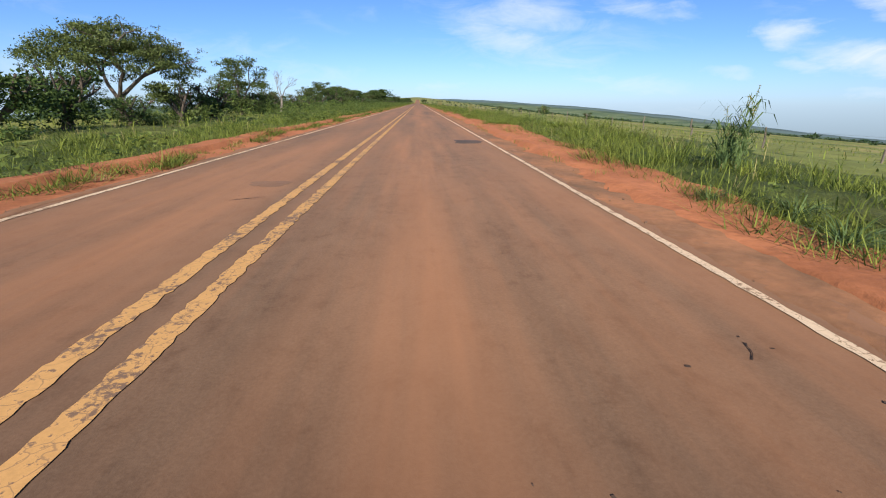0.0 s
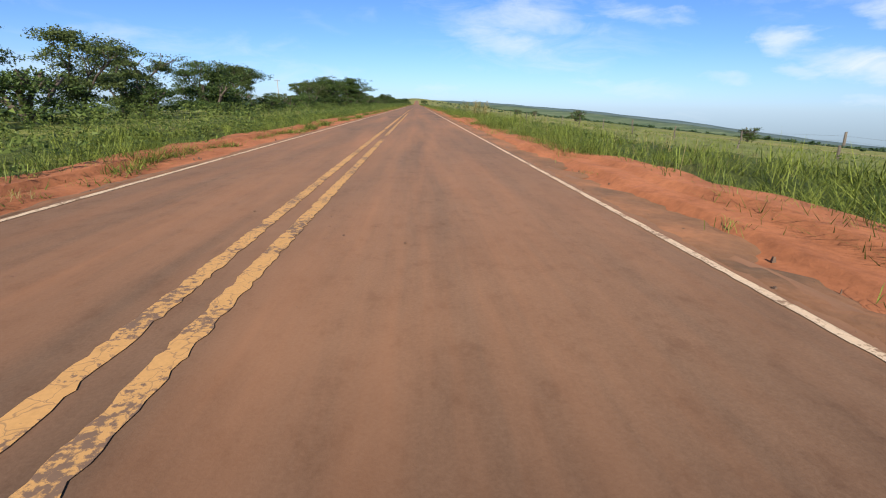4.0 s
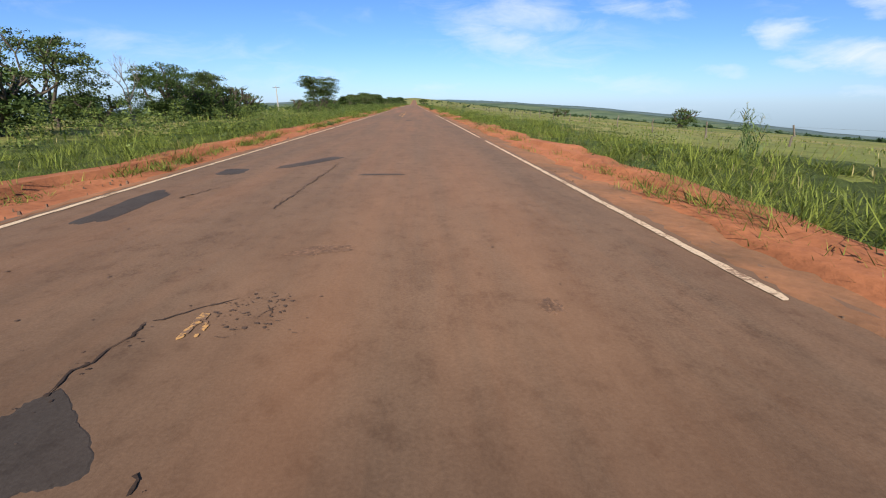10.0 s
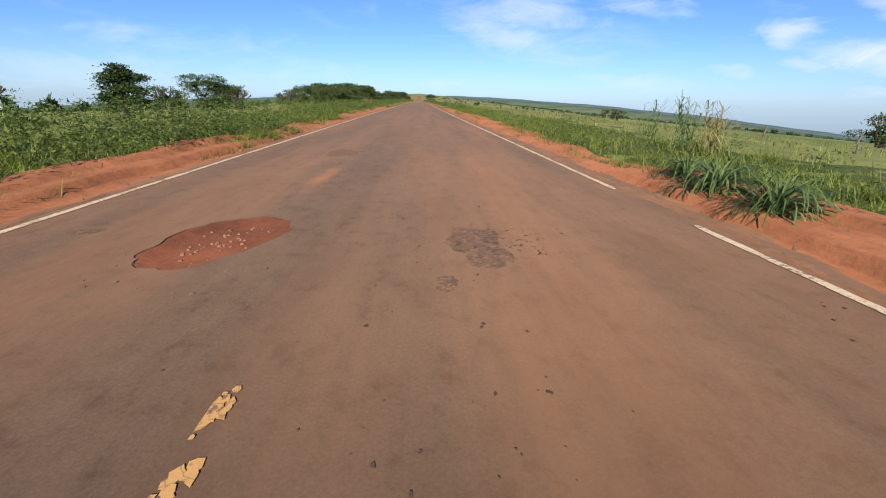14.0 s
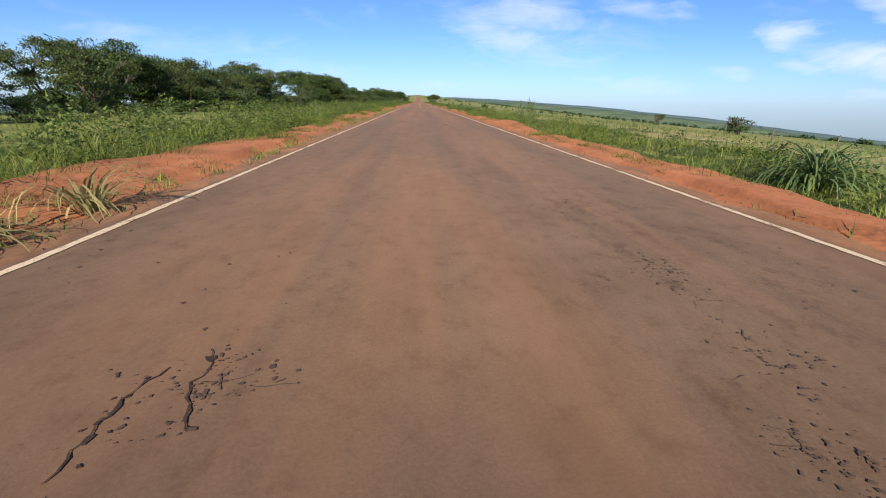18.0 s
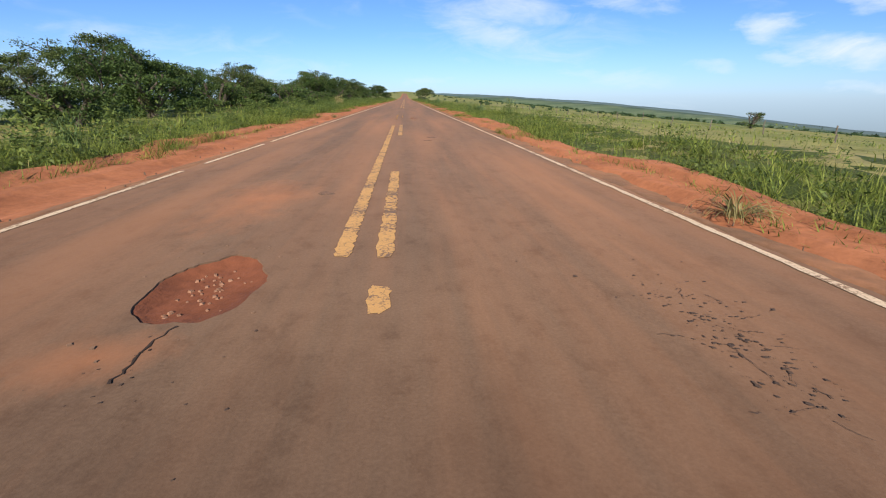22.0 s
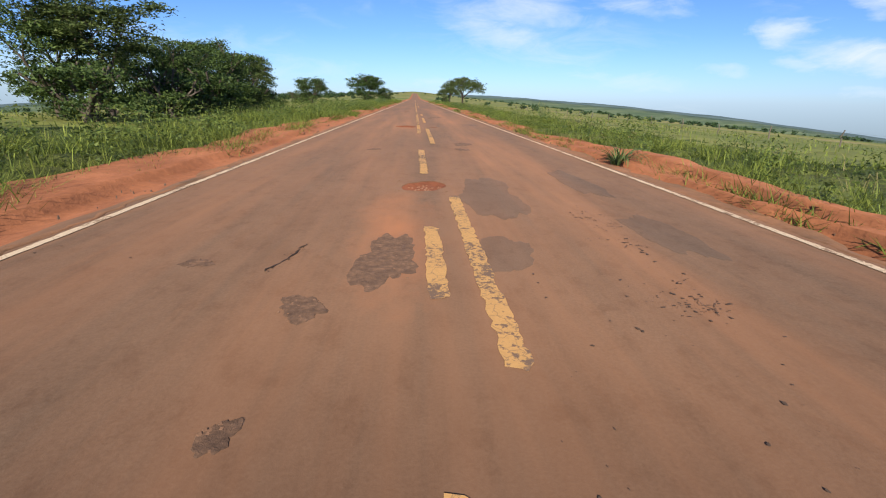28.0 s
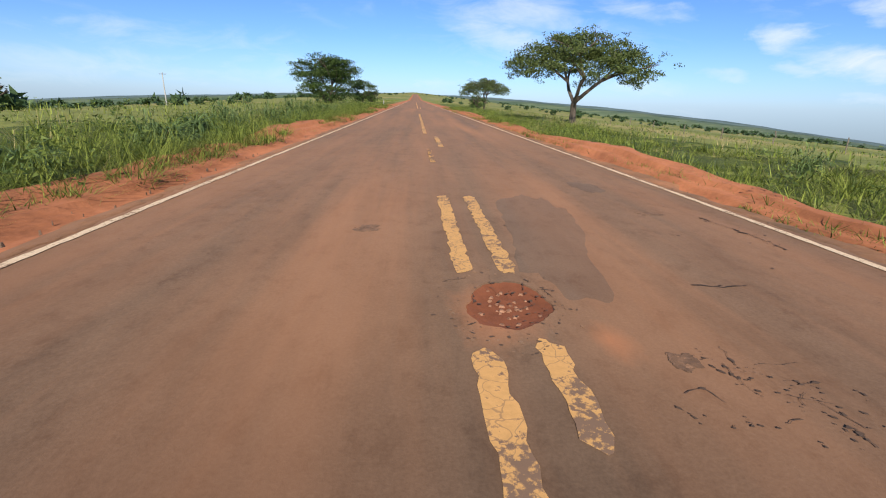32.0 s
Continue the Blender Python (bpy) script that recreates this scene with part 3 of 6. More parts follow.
def cracked(x, y, rx, ry):
    """Crazed asphalt: short joined cracks with crumbs broken out along them."""
    v, f = [], []
    rx, ry = max(rx, 0.22), max(ry, 0.3)
    for _ in range(int(26 + 60 * rx * ry)):
        a, g = mark_rng.uniform(0, 6.28), mark_rng.uniform(0, 1) ** 0.6
        cx, cy = x + rx * g * math.cos(a), y + ry * g * math.sin(a)
        for _ in range(mark_rng.choice((1, 2, 2, 3))):
            b, ln = mark_rng.choice((0.2, 1.4, 1.7, 2.9)) + mark_rng.uniform(-0.5, 0.5), mark_rng.uniform(0.05, 0.22)
            pts = wander(cx, cy, cx + ln * math.cos(b), cy + ln * math.sin(b), 0.03, 0.015)
            if mark_rng.random() < 0.12:
                k = len(v)
                sv, sf = strip(pts, [0.0015 + 0.006 * mark_rng.random() ** 2 for _ in pts])
                v += sv
                f += [tuple(q + k for q in face) for face in sf]
            bits(v, f, pts, 0.004, 0.020, 0.42)
            cx, cy = pts[-1]
    if f:
        part("crack_net", add_mesh("crack_net", v, f, M_NET), road, "net of short cracks in crumbling asphalt")


crack(3.26, 2.10, 3.18, 1.90)
crack(-0.87, 5.83, -0.47, 6.01)
faded_patch(-0.74, 7.1, 0.33, 0.25)
asphalt_patch(3.15, 15.4, 0.46, 0.70)
pit(-0.03, 25.6, 0.14, 0.18, 21)
faded_patch(-0.84, 26.8, 0.10, 0.09)
faded_patch(-0.84, 27.4, 0.18, 0.36, 42)
crack(-1.06, 27.66, -0.90, 28.57)
cracked(2.73, 49.1, 0.07, 0.14)
cracked(2.76, 49.9, 0.07, 0.47)
faded_patch(0.83, 50.2, 0.32, 0.57, 11)
faded_patch(0.68, 52.3, 0.45, 1.41, 5)
asphalt_patch(2.93, 53.5, 0.64, 0.97, -5)
asphalt_patch(-0.80, 58.2, 0.42, 0.81)
asphalt_patch(2.91, 61.0, 0.63, 0.47)
cracked(2.64, 73.1, 0.18, 0.38)
faded_patch(0.86, 73.7, 0.27, 0.36, 27)
asphalt_patch(-0.64, 74.4, 0.22, 0.46, -5)
faded_patch(0.65, 74.8, 0.33, 0.44, 41)
cracked(1.28, 75.5, 0.07, 0.73)
crack(-2.40, 75.86, -2.31, 76.52)
asphalt_patch(-0.84, 76.2, 0.33, 0.33)
asphalt_patch(3.16, 78.7, 0.45, 0.50, -30)
asphalt_patch(-2.28, 78.9, 0.23, 0.29)
asphalt_patch(-0.82, 79.0, 0.32, 0.55, -13)
asphalt_patch(1.04, 80.5, 0.19, 0.40)
pit(1.16, 87.7, 0.13, 0.18)
asphalt_patch(0.34, 90.2, 0.22, 0.35)
asphalt_patch(-0.75, 90.7, 0.41, 0.49)
asphalt_patch(3.48, 95.7, 0.59, 1.01)
asphalt_patch(3.18, 134.6, 0.19, 0.36)
asphalt_patch(-0.78, 137.4, 0.32, 0.41)
asphalt_patch(-0.87, 140.2, 0.51, 0.61)
asphalt_patch(3.70, 141.8, 0.58, 0.71)
asphalt_patch(3.34, 146.5, 0.09, 0.21, -48)
crack(-0.09, 146.66, -0.03, 146.07, -0.00, 145.75)
cracked(1.58, 146.8, 0.08, 0.38)
pit(3.05, 147.2, 0.12, 0.09)
pit(3.63, 147.2, 0.12, 0.18)
crack(-1.12, 147.22, -1.21, 147.81, -1.15, 148.36)
cracked(1.55, 147.6, 0.07, 0.75)
cracked(2.74, 147.9, 0.10, 0.87)
asphalt_patch(3.56, 147.9, 0.17, 0.35, 20)
asphalt_patch(3.48, 148.8, 0.14, 0.15)
cracked(1.19, 149.2, 0.40, 0.58)
asphalt_patch(-1.18, 149.6, 0.26, 0.47, 4)
asphalt_patch(3.77, 151.2, 0.15, 0.22)
asphalt_patch(3.10, 155.4, 0.76, 1.40, -5)
asphalt_patch(-0.71, 155.4, 0.47, 0.47)
pit(1.05, 158.9, 0.22, 0.25)
asphalt_patch(2.98, 159.5, 0.50, 0.65)
pit(1.10, 149.15, 0.30, 0.13)
pit(0.92, 149.55, 0.18, 0.09)
cracked(1.10, 149.3, 0.36, 0.5)
cracked(1.56, 147.3, 0.15, 1.0)
cracked(1.60, 148.2, 0.12, 0.3)
cracked(0.23, 160.4, 0.44, 0.68)
asphalt_patch(3.56, 170.1, 0.08, 0.19, -42)
faded_patch(0.80, 170.6, 0.61, 0.78, -33)
cracked(-0.01, 172.4, 0.36, 0.44)
cracked(2.78, 169.7, 0.45, 0.4)
cracked(2.67, 169.3, 0.4, 0.4)
asphalt_patch(-1.98, 172.5, 0.25, 0.72)
cracked(1.53, 172.7, 0.07, 1.82)
asphalt_patch(3.42, 172.8, 0.55, 1.39, -7)
asphalt_patch(-2.05, 177.6, 0.30, 0.36)
pit(0.67, 192.1, 0.08, 0.11)
pit(0.71, 193.0, 0.18, 0.28, 16)
asphalt_patch(-0.52, 194.3, 0.49, 1.27, -15)
asphalt_patch(3.36, 194.2, 0.17, 0.62)
pit(3.06, 194.55, 0.22, 0.10, -20)
asphalt_patch(3.44, 195.3, 0.10, 0.30)
asphalt_patch(-0.93, 195.0, 0.14, 0.28, -13)
asphalt_patch(0.31, 196.6, 0.48, 0.69, 6)
asphalt_patch(-2.57, 197.6, 0.33, 0.09)
cracked(1.55, 203.0, 0.18, 0.38)
cracked(-0.55, 203.4, 0.39, 0.42)
cracked(1.75, 204.3, 0.27, 0.82)
asphalt_patch(-1.04, 205.2, 0.44, 0.73)
pit(-1.23, 209.0, 0.55, 0.09)
pit(3.40, 213.7, 0.09, 0.10)
faded_patch(-0.52, 213.9, 0.09, 0.12)
faded_patch(3.22, 213.9, 0.15, 0.17)
crack(0.02, 215.22, -0.21, 214.74, -0.22, 213.77, -0.18, 213.18)
cracked(-0.27, 215.5, 0.21, 0.28)
pit(0.75, 215.6, 0.15, 0.23)
asphalt_patch(-1.08, 216.9, 0.32, 0.58, -33)
asphalt_patch(-0.01, 218.3, 0.34, 0.82, -4)
asphalt_patch(-0.62, 219.0, 0.23, 0.37)
cracked(0.68, 256.7, 0.14, 0.5)
crack(0.47, 234.21, 0.44, 234.33)
asphalt_patch(-0.01, 234.5, 0.14, 0.31, 43)
crack(-0.19, 234.78, -0.17, 235.11, -0.12, 235.48)
crack(-0.12, 235.48, 0.21, 235.78)
cracked(0.42, 235.5, 0.15, 0.28)
pit(2.24, 235.6, 0.07, 0.12)
pit(0.58, 236.8, 0.12, 0.27, -81)
crack(-0.29, 238.45, -0.19, 242.74)
asphalt_patch(-2.13, 238.8, 0.21, 0.90, 3)
crack(-1.71, 239.20, -1.50, 240.06)
asphalt_patch(0.82, 241.2, 0.37, 0.09)
asphalt_patch(-1.96, 241.7, 0.24, 0.37)
asphalt_patch(-0.78, 243.1, 0.21, 0.99, -25)
cracked(0.73, 256.6, 0.11, 0.30)
faded_patch(3.24, 258.9, 0.29, 0.38)
crack(-1.30, 258.97, -1.27, 260.27)
crack(1.57, 259.09, 1.91, 258.78)
crack(0.20, 260.19, 0.38, 260.86)
asphalt_patch(0.96, 267.9, 0.19, 0.51)
cracked(-0.31, 278.3, 0.18, 0.10)
cracked(3.00, 278.4, 0.07, 0.15)
crack(-0.28, 278.48, -0.19, 278.81, -0.08, 279.43)
cracked(0.40, 279.2, 0.24, 0.76)
pit(1.02, 284.4, 0.28, 0.37)
crack(-0.17, 284.52, 0.33, 293.70)
pit(2.41, 299.2, 0.09, 0.09)
pit(0.01, 299.4, 0.07, 0.09)
faded_patch(-0.42, 299.7, 0.08, 0.24, 5)
crack(-0.27, 299.87, -0.41, 300.51, -0.41, 300.88, -0.30, 301.49)
pit(0.33, 307.1, 0.22, 0.25)
pit(0.81, 321.4, 0.08, 0.13)
cracked(1.23, 322.3, 0.53, 0.60)
pit(1.13, 322.3, 0.26, 0.51)
pothole(-1.14, 322.5, 0.46, 0.85, -19)
pit(-2.46, 322.7, 0.13, 0.09)
pit(-1.15, 329.4, 0.38, 0.59)
cracked(1.16, 373.5, 0.23, 0.23)
pit(1.10, 373.5, 0.13, 0.15)
crack(-1.46, 373.5, -1.44, 373.3)
cracked(-1.00, 373.7, 0.18, 0.14)
pothole(2.34, 374.5, 0.12, 0.13)
faded_patch(-0.73, 374.7, 0.26, 0.31)
cracked(0.98, 374.8, 0.19, 0.22)
cracked(2.12, 375.3, 0.62, 0.90)
pit(1.23, 375.6, 0.29, 0.42)
pit(0.51, 376.3, 0.15, 0.31)
faded_patch(-0.76, 376.8, 0.35, 1.38)
cracked(2.09, 377.0, 0.70, 0.77)
crack(-1.72, 384.80, -1.69, 384.99, -1.70, 385.26, -1.73, 385.51, -1.78, 385.98, -1.65, 386.30)
pit(0.74, 384.9, 0.12, 0.12)
cracked(1.15, 386.1, 0.36, 0.34)
cracked(1.74, 385.6, 0.07, 0.18)
cracked(2.33, 386.1, 0.08, 0.47)
cracked(1.28, 386.2, 0.23, 0.34)
faded_patch(1.16, 391.1, 0.33, 0.82, 12)
crack(-1.73, 407.70, -1.73, 407.85, -1.73, 408.13, -1.67, 408.39)
cracked(0.97, 407.7, 0.07, 0.16)
crack(-1.39, 407.95, -1.49, 408.25, -1.53, 408.54)
cracked(-1.47, 408.2, 0.13, 0.18)
cracked(1.33, 408.3, 0.09, 0.33)
cracked(1.35, 409.5, 0.07, 0.74)
cracked(1.29, 411.7, 0.30, 0.72)
pothole(0.96, 432.0, 0.14, 0.24, -19)
cracked(1.25, 432.1, 0.15, 0.35)
crack(-1.37, 432.24, -1.18, 432.12)
cracked(1.59, 432.9, 0.16, 0.68)
pit(-0.97, 433.8, 0.10, 0.09)
crack(-0.10, 435.49, 0.32, 436.28)
cracked(-0.17, 470.3, 0.34, 0.40)
asphalt_patch(-0.51, 470.9, 0.17, 0.28)
asphalt_patch(2.26, 494.5, 0.12, 0.21)
pit(1.59, 494.8, 0.35, 0.30)
cracked(1.59, 494.9, 0.47, 0.51)
faded_patch(0.66, 498.7, 0.59, 1.32)
cracked(2.08, 506.9, 0.07, 0.40)
crack(-0.96, 507.07, -0.92, 507.59)
cracked(2.09, 507.6, 0.09, 0.55)
pothole(-0.98, 508.2, 0.35, 0.60, 6)
pit(-0.70, 511.3, 0.11, 0.10)
pit(1.00, 519.1, 0.13, 0.12)
cracked(-1.07, 519.4, 0.22, 0.29)
pit(1.16, 520.2, 0.12, 0.20)
cracked(1.16, 520.3, 0.28, 0.50)
pit(0.93, 531.6, 0.07, 0.09)
pit(1.20, 531.6, 0.07, 0.09)
faded_patch(1.40, 532.2, 0.20, 0.59, -4)
crack(1.35, 533.32, 1.49, 532.94)
pothole(0.84, 533.5, 0.22, 0.32, 34)
crack(-0.41, 533.64, -0.29, 534.96, 0.12, 534.96, 0.14, 534.03)
crack(-1.89, 533.72, -1.79, 534.38)
pothole(0.83, 534.8, 0.17, 0.31, 9)
crack(-1.63, 534.86, -1.44, 536.62)
pit(1.53, 535.0, 0.09, 0.18)
faded_patch(0.79, 545.6, 0.12, 0.49)
faded_patch(3.00, 547.0, 0.19, 0.50)
crack(-1.57, 557.50, -1.57, 557.95, -1.77, 558.54, -1.67, 558.91)
faded_patch(0.68, 558.0, 0.22, 0.36, -34)
pit(1.42, 558.5, 0.18, 0.19)
crack(-1.70, 559.09, -1.66, 560.07)
pit(1.50, 559.75, 0.11, 0.46, 8)
pit(1.36, 560.8, 0.07, 0.22, 20)
pit(2.66, 560.9, 0.14, 0.15)
crack(1.39, 560.92, 1.51, 559.24)
pit(0.96, 565.4, 0.18, 0.28)
cracked(1.54, 569.7, 0.24, 0.26)
faded_patch(0.65, 573.6, 0.37, 0.72)
cracked(1.69, 581.6, 0.12, 0.36)
cracked(1.48, 581.7, 0.07, 0.32)
cracked(1.51, 582.4, 0.10, 0.57)
faded_patch(0.05, 585.8, 0.27, 1.33, -5)
faded_patch(0.89, 593.5, 0.30, 0.68)
faded_patch(-0.80, 593.8, 0.35, 0.61)
crack(-1.81, 594.0, -1.88, 593.6)
faded_patch(0.91, 595.7, 0.21, 1.76)
pit(0.83, 635.4, 0.19, 0.14)
cracked(0.77, 635.6, 0.38, 0.29)
pit(0.56, 635.7, 0.14, 0.15)
faded_patch(0.70, 636.7, 0.17, 0.80)
crack(-1.24, 639.0, -1.27, 637.4)
pit(-0.92, 643.7, 0.18, 0.39)
pit(-1.06, 645.1, 0.07, 0.09)
pit(-1.00, 646.2, 0.13, 0.17, 37)
cracked(1.46, 646.2, 0.07, 0.30)
crack(-1.40, 646.80, -1.27, 647.48)
pit(-1.96, 647.0, 0.11, 0.09)
pit(-0.55, 647.1, 0.22, 0.60)
faded_patch(0.40, 647.2, 0.26, 0.41, -18)
cracked(1.58, 647.8, 0.09, 1.01)
faded_patch(2.08, 647.8, 0.23, 0.76)
faded_patch(0.66, 649.6, 0.40, 1.17)
pothole(-0.19, 650.2, 0.30, 0.42, -12)
faded_patch(2.18, 650.7, 0.21, 1.24)
pit(-1.31, 655.1, 0.15, 0.18)
pit(0.84, 655.2, 0.17, 0.25)
cracked(0.76, 655.3, 0.36, 0.54)
pit(0.99, 656.6, 0.25, 0.39)
pit(-1.61, 663.8, 0.11, 0.12, 68)
pothole(0.48, 664.0, 0.15, 0.19, 41)
cracked(1.03, 664.1, 0.25, 0.17)
pothole(-0.69, 664.4, 0.46, 0.71)
faded_patch(0.72, 665.2, 0.07, 0.66)
faded_patch(2.31, 666.5, 0.34, 0.60)
faded_patch(0.77, 666.9, 0.33, 0.23)
cracked(-1.04, 667.2, 0.19, 0.42)
pothole(0.57, 673.1, 0.14, 0.12)
cracked(0.89, 674.5, 0.43, 0.79)
pit(1.02, 674.7, 0.30, 0.45)
pit(0.61, 682.3, 0.07, 0.09)
pit(0.90, 682.5, 0.07, 0.09)
cracked(1.50, 682.9, 0.13, 0.37)
faded_patch(-0.21, 683.8, 0.13, 0.94)
pit(-1.07, 684.85, 0.19, 0.12)
cracked(-1.07, 684.9, 0.26, 0.3)
pit(1.40, 685.35, 0.24, 0.17)
cracked(1.25, 685.2, 0.3, 0.3)
pit(-1.20, 686.66, 0.33, 0.16)
crack(-1.47, 686.51, -1.20, 686.72, -0.94, 686.61)
crack(-0.08, 687.39, 0.07, 685.45, 0.11, 683.83, 0.09, 683.19)
pit(-1.09, 688.85, 0.29, 0.34)
pit(-0.91, 701.7, 0.19, 0.27, 68)
crack(1.39, 702.36, 1.51, 702.14)
crack(1.41, 702.71, 1.53, 702.49)
crack(1.39, 703.20, 1.32, 702.78)
crack(0.82, 704.77, 0.93, 703.04)
faded_patch(1.37, 705.3, 0.17, 0.25)
faded_patch(0.58, 706.2, 0.29, 2.58)
faded_patch(2.23, 707.8, 0.25, 0.51)
cracked(1.07, 712.0, 0.26, 0.20)
pit(1.02, 712.0, 0.14, 0.12)
faded_patch(0.81, 713.8, 0.26, 0.59)
cracked(1.20, 722.5, 0.40, 0.13)
pit(0.81, 722.9, 0.07, 0.09)
pothole(0.06, 723.58, 0.26, 0.36, -5)
cracked(0.05, 723.5, 0.42, 0.55)
crack(1.44, 723.89, 1.64, 723.84, 1.84, 723.89)
pit(-0.98, 725.3, 0.12, 0.12)
faded_patch(0.76, 725.4, 0.41, 1.61, -10)
crack(2.75, 725.92, 2.85, 724.77)
pit(2.23, 726.1, 0.14, 0.09)
faded_patch(2.08, 727.8, 0.22, 0.39)


# the road's surface sinks under its potholes
ry = np.concatenate([np.arange(ROAD_START, 745, 0.6), np.geomspace(745.3, ROAD_END, 160)] + [np.arange(h[1] - h[3] * h[6], h[1] + h[3] * h[6], 0.07) for h in HOLES])
ry = np.unique(np.round(ry, 3))
COLS = 62
rows = []
for j, cf in enumerate(np.linspace(0, 1, COLS)):
    l, r = left_line(ry) - 0.36 - 0.10 * wob(ry, 2.2, 0.9), right_line(ry) + 0.5 - 0.2 * blend(ry, 330, 380) + 0.10 * wob(ry, 5.1, 0.8)
    rows.append(l + (r - l) * cf)
RX = np.array(rows).T
RY = np.repeat(ry[:, None], COLS, 1)
RZ = road_z(RX, RY) + np.clip(RY - 1050, 0, None) * 0.0140
for hx, hy, ha, hb, depth, outline, outer in HOLES:
    sel = np.abs(ry - hy) < hb * outer * 1.3
    dx, dy = (RX[sel] - hx) / ha, (RY[sel] - hy) / hb
    ring = np.array([(math.atan2(py / hb, px / ha) % 6.28318, math.hypot(px / ha, py / hb)) for px, py in outline])
    ring = ring[np.argsort(ring[:, 0])]
    q = np.hypot(dx, dy) / np.interp(np.arctan2(dy, dx) % 6.28318, ring[:, 0], ring[:, 1], period=6.28318)
    RZ[sel] -= (depth + 0.04) * (1 - blend(q, 1 + 0.12 * (outer - 1), 1 + 0.48 * (outer - 1)))
RZ[:, 0] -= 0.06
RZ[:, -1] -= 0.06
road.data = add_mesh("road", np.stack([RX, RY, RZ], -1).reshape(-1, 3), grid_faces(len(ry), COLS), M_ROAD, True)


# washed-out hollows in the earth beside the road: x, y, half width, half length, depth
GULLIES = ((4.05, 460.5, 0.16, 0.9, 0.15), (4.6, 464.0, 0.2, 1.6, 0.12), (4.72, 469.2, 0.18, 2.8, 0.14), (-3.95, 685.6, 0.14, 0.9, 0.20), (-4.12, 687.2, 0.15, 0.8, 0.18), (-4.0, 684.0, 0.12, 1.0, 0.12), (-4.10, 487.0, 0.28, 1.0, 0.30), (4.1, 649.2, 0.13, 1.3, 0.13), (3.87, 647.6, 0.12, 1.2, 0.12), (-3.8, 560.3, 0.12, 1.2, 0.10), (-4.3, 535.0, 0.2, 1.5, 0.12), (-4.2, 434.0, 0.2, 1.2, 0.12), (4.4, 608.0, 0.15, 2.0, 0.12), (4.5, 390.0, 0.2, 2.2, 0.1))


def verge(name, inner, outer, side, label):
    """A strip of bare red earth beside the asphalt, with ruts, clods and a low bank."""
    vy = np.concatenate([np.arange(ROAD_START, 760, 0.27), np.geomspace(760.4, ROAD_END, 120)])
    c = np.linspace(-0.08, 1.12, 30)[None, :]
    a, b = inner(vy)[:, None], outer(vy)[:, None]
    X = a + (b - a) * c
    Y = np.repeat(vy[:, None], 30, 1)
    nz = np.array([noise.noise((x * 1.3, y * 0.7, side)) + 0.6 * noise.noise((x * 3.1, y * 2.0, 4 + side)) for x, y in zip(X.ravel(), Y.ravel())]).reshape(X.shape)
    rut = -0.05 * np.exp(-((c - 0.22 - 0.05 * wob(vy, side, 0.5)[:, None]) / 0.10) ** 2)
    e1 = 0.32 + 0.07 * wob(vy, 3 + side, 0.33)[:, None] + 0.02 * wob(vy, 1 + side, 2.3)[:, None]
    e2 = 0.64 + 0.10 * wob(vy, 7 + side, 0.27)[:, None] + 0.02 * wob(vy, 4 + side, 2.9)[:, None]
    bank = 0.13 * blend(c, e1, e1 + 0.04) * np.clip(0.5 + 0.6 * wob(vy, 3 + side, 0.21)[:, None], 0, 1)
    bank = bank + 0.13 * blend(c, e2, e2 + 0.04) * np.clip(0.4 + 0.7 * wob(vy, 9 + side, 0.17)[:, None], 0, 1)
    # a low scarp cut along the left bank in the first stretches
    if side < 0:
        e3 = 0.60 + 0.05 * wob(vy, 2.0, 0.21)[:, None] + 0.015 * wob(vy, 6.0, 1.9)[:, None]
        bank = bank * blend(vy, 250, 330)[:, None] + 0.13 * blend(c, e3, e3 + 0.03) * (1 - blend(vy, 250, 330)[:, None])
    for gx_, gy_, wide, long, deep in GULLIES:
        bank = bank - deep * blend(1 - ((X - gx_) / wide) ** 2 - ((Y - gy_) / long) ** 2, 0.0, 0.4)
    Z = -0.035 + rut + bank + 0.035 * nz * blend(c, 0.05, 0.3) - 0.16 * blend(c, 0.93, 1.12)
    Z = Z + np.clip(Y - 1050, 0, None) * 0.0140
    F = grid_faces(len(vy), 30)
    if side < 0:
        F = F[:, ::-1]
    ob = new(name, add_mesh(name, np.stack([X, Y, Z], -1).reshape(-1, 3), F, M_DIRT, True))
    return tagged(ob, label, "verge", kind="structure")


verge("verge_left", lambda y: left_line(y) - 0.22, lambda y: left_verge(y) - 0.5, -1.0, "bare red earth verge with a low rutted bank")
verge("verge_right", lambda y: right_line(y) + 0.2, lambda y: right_verge(y) + 0.5, 1.0, "bare red earth verge with clods and wheel ruts")


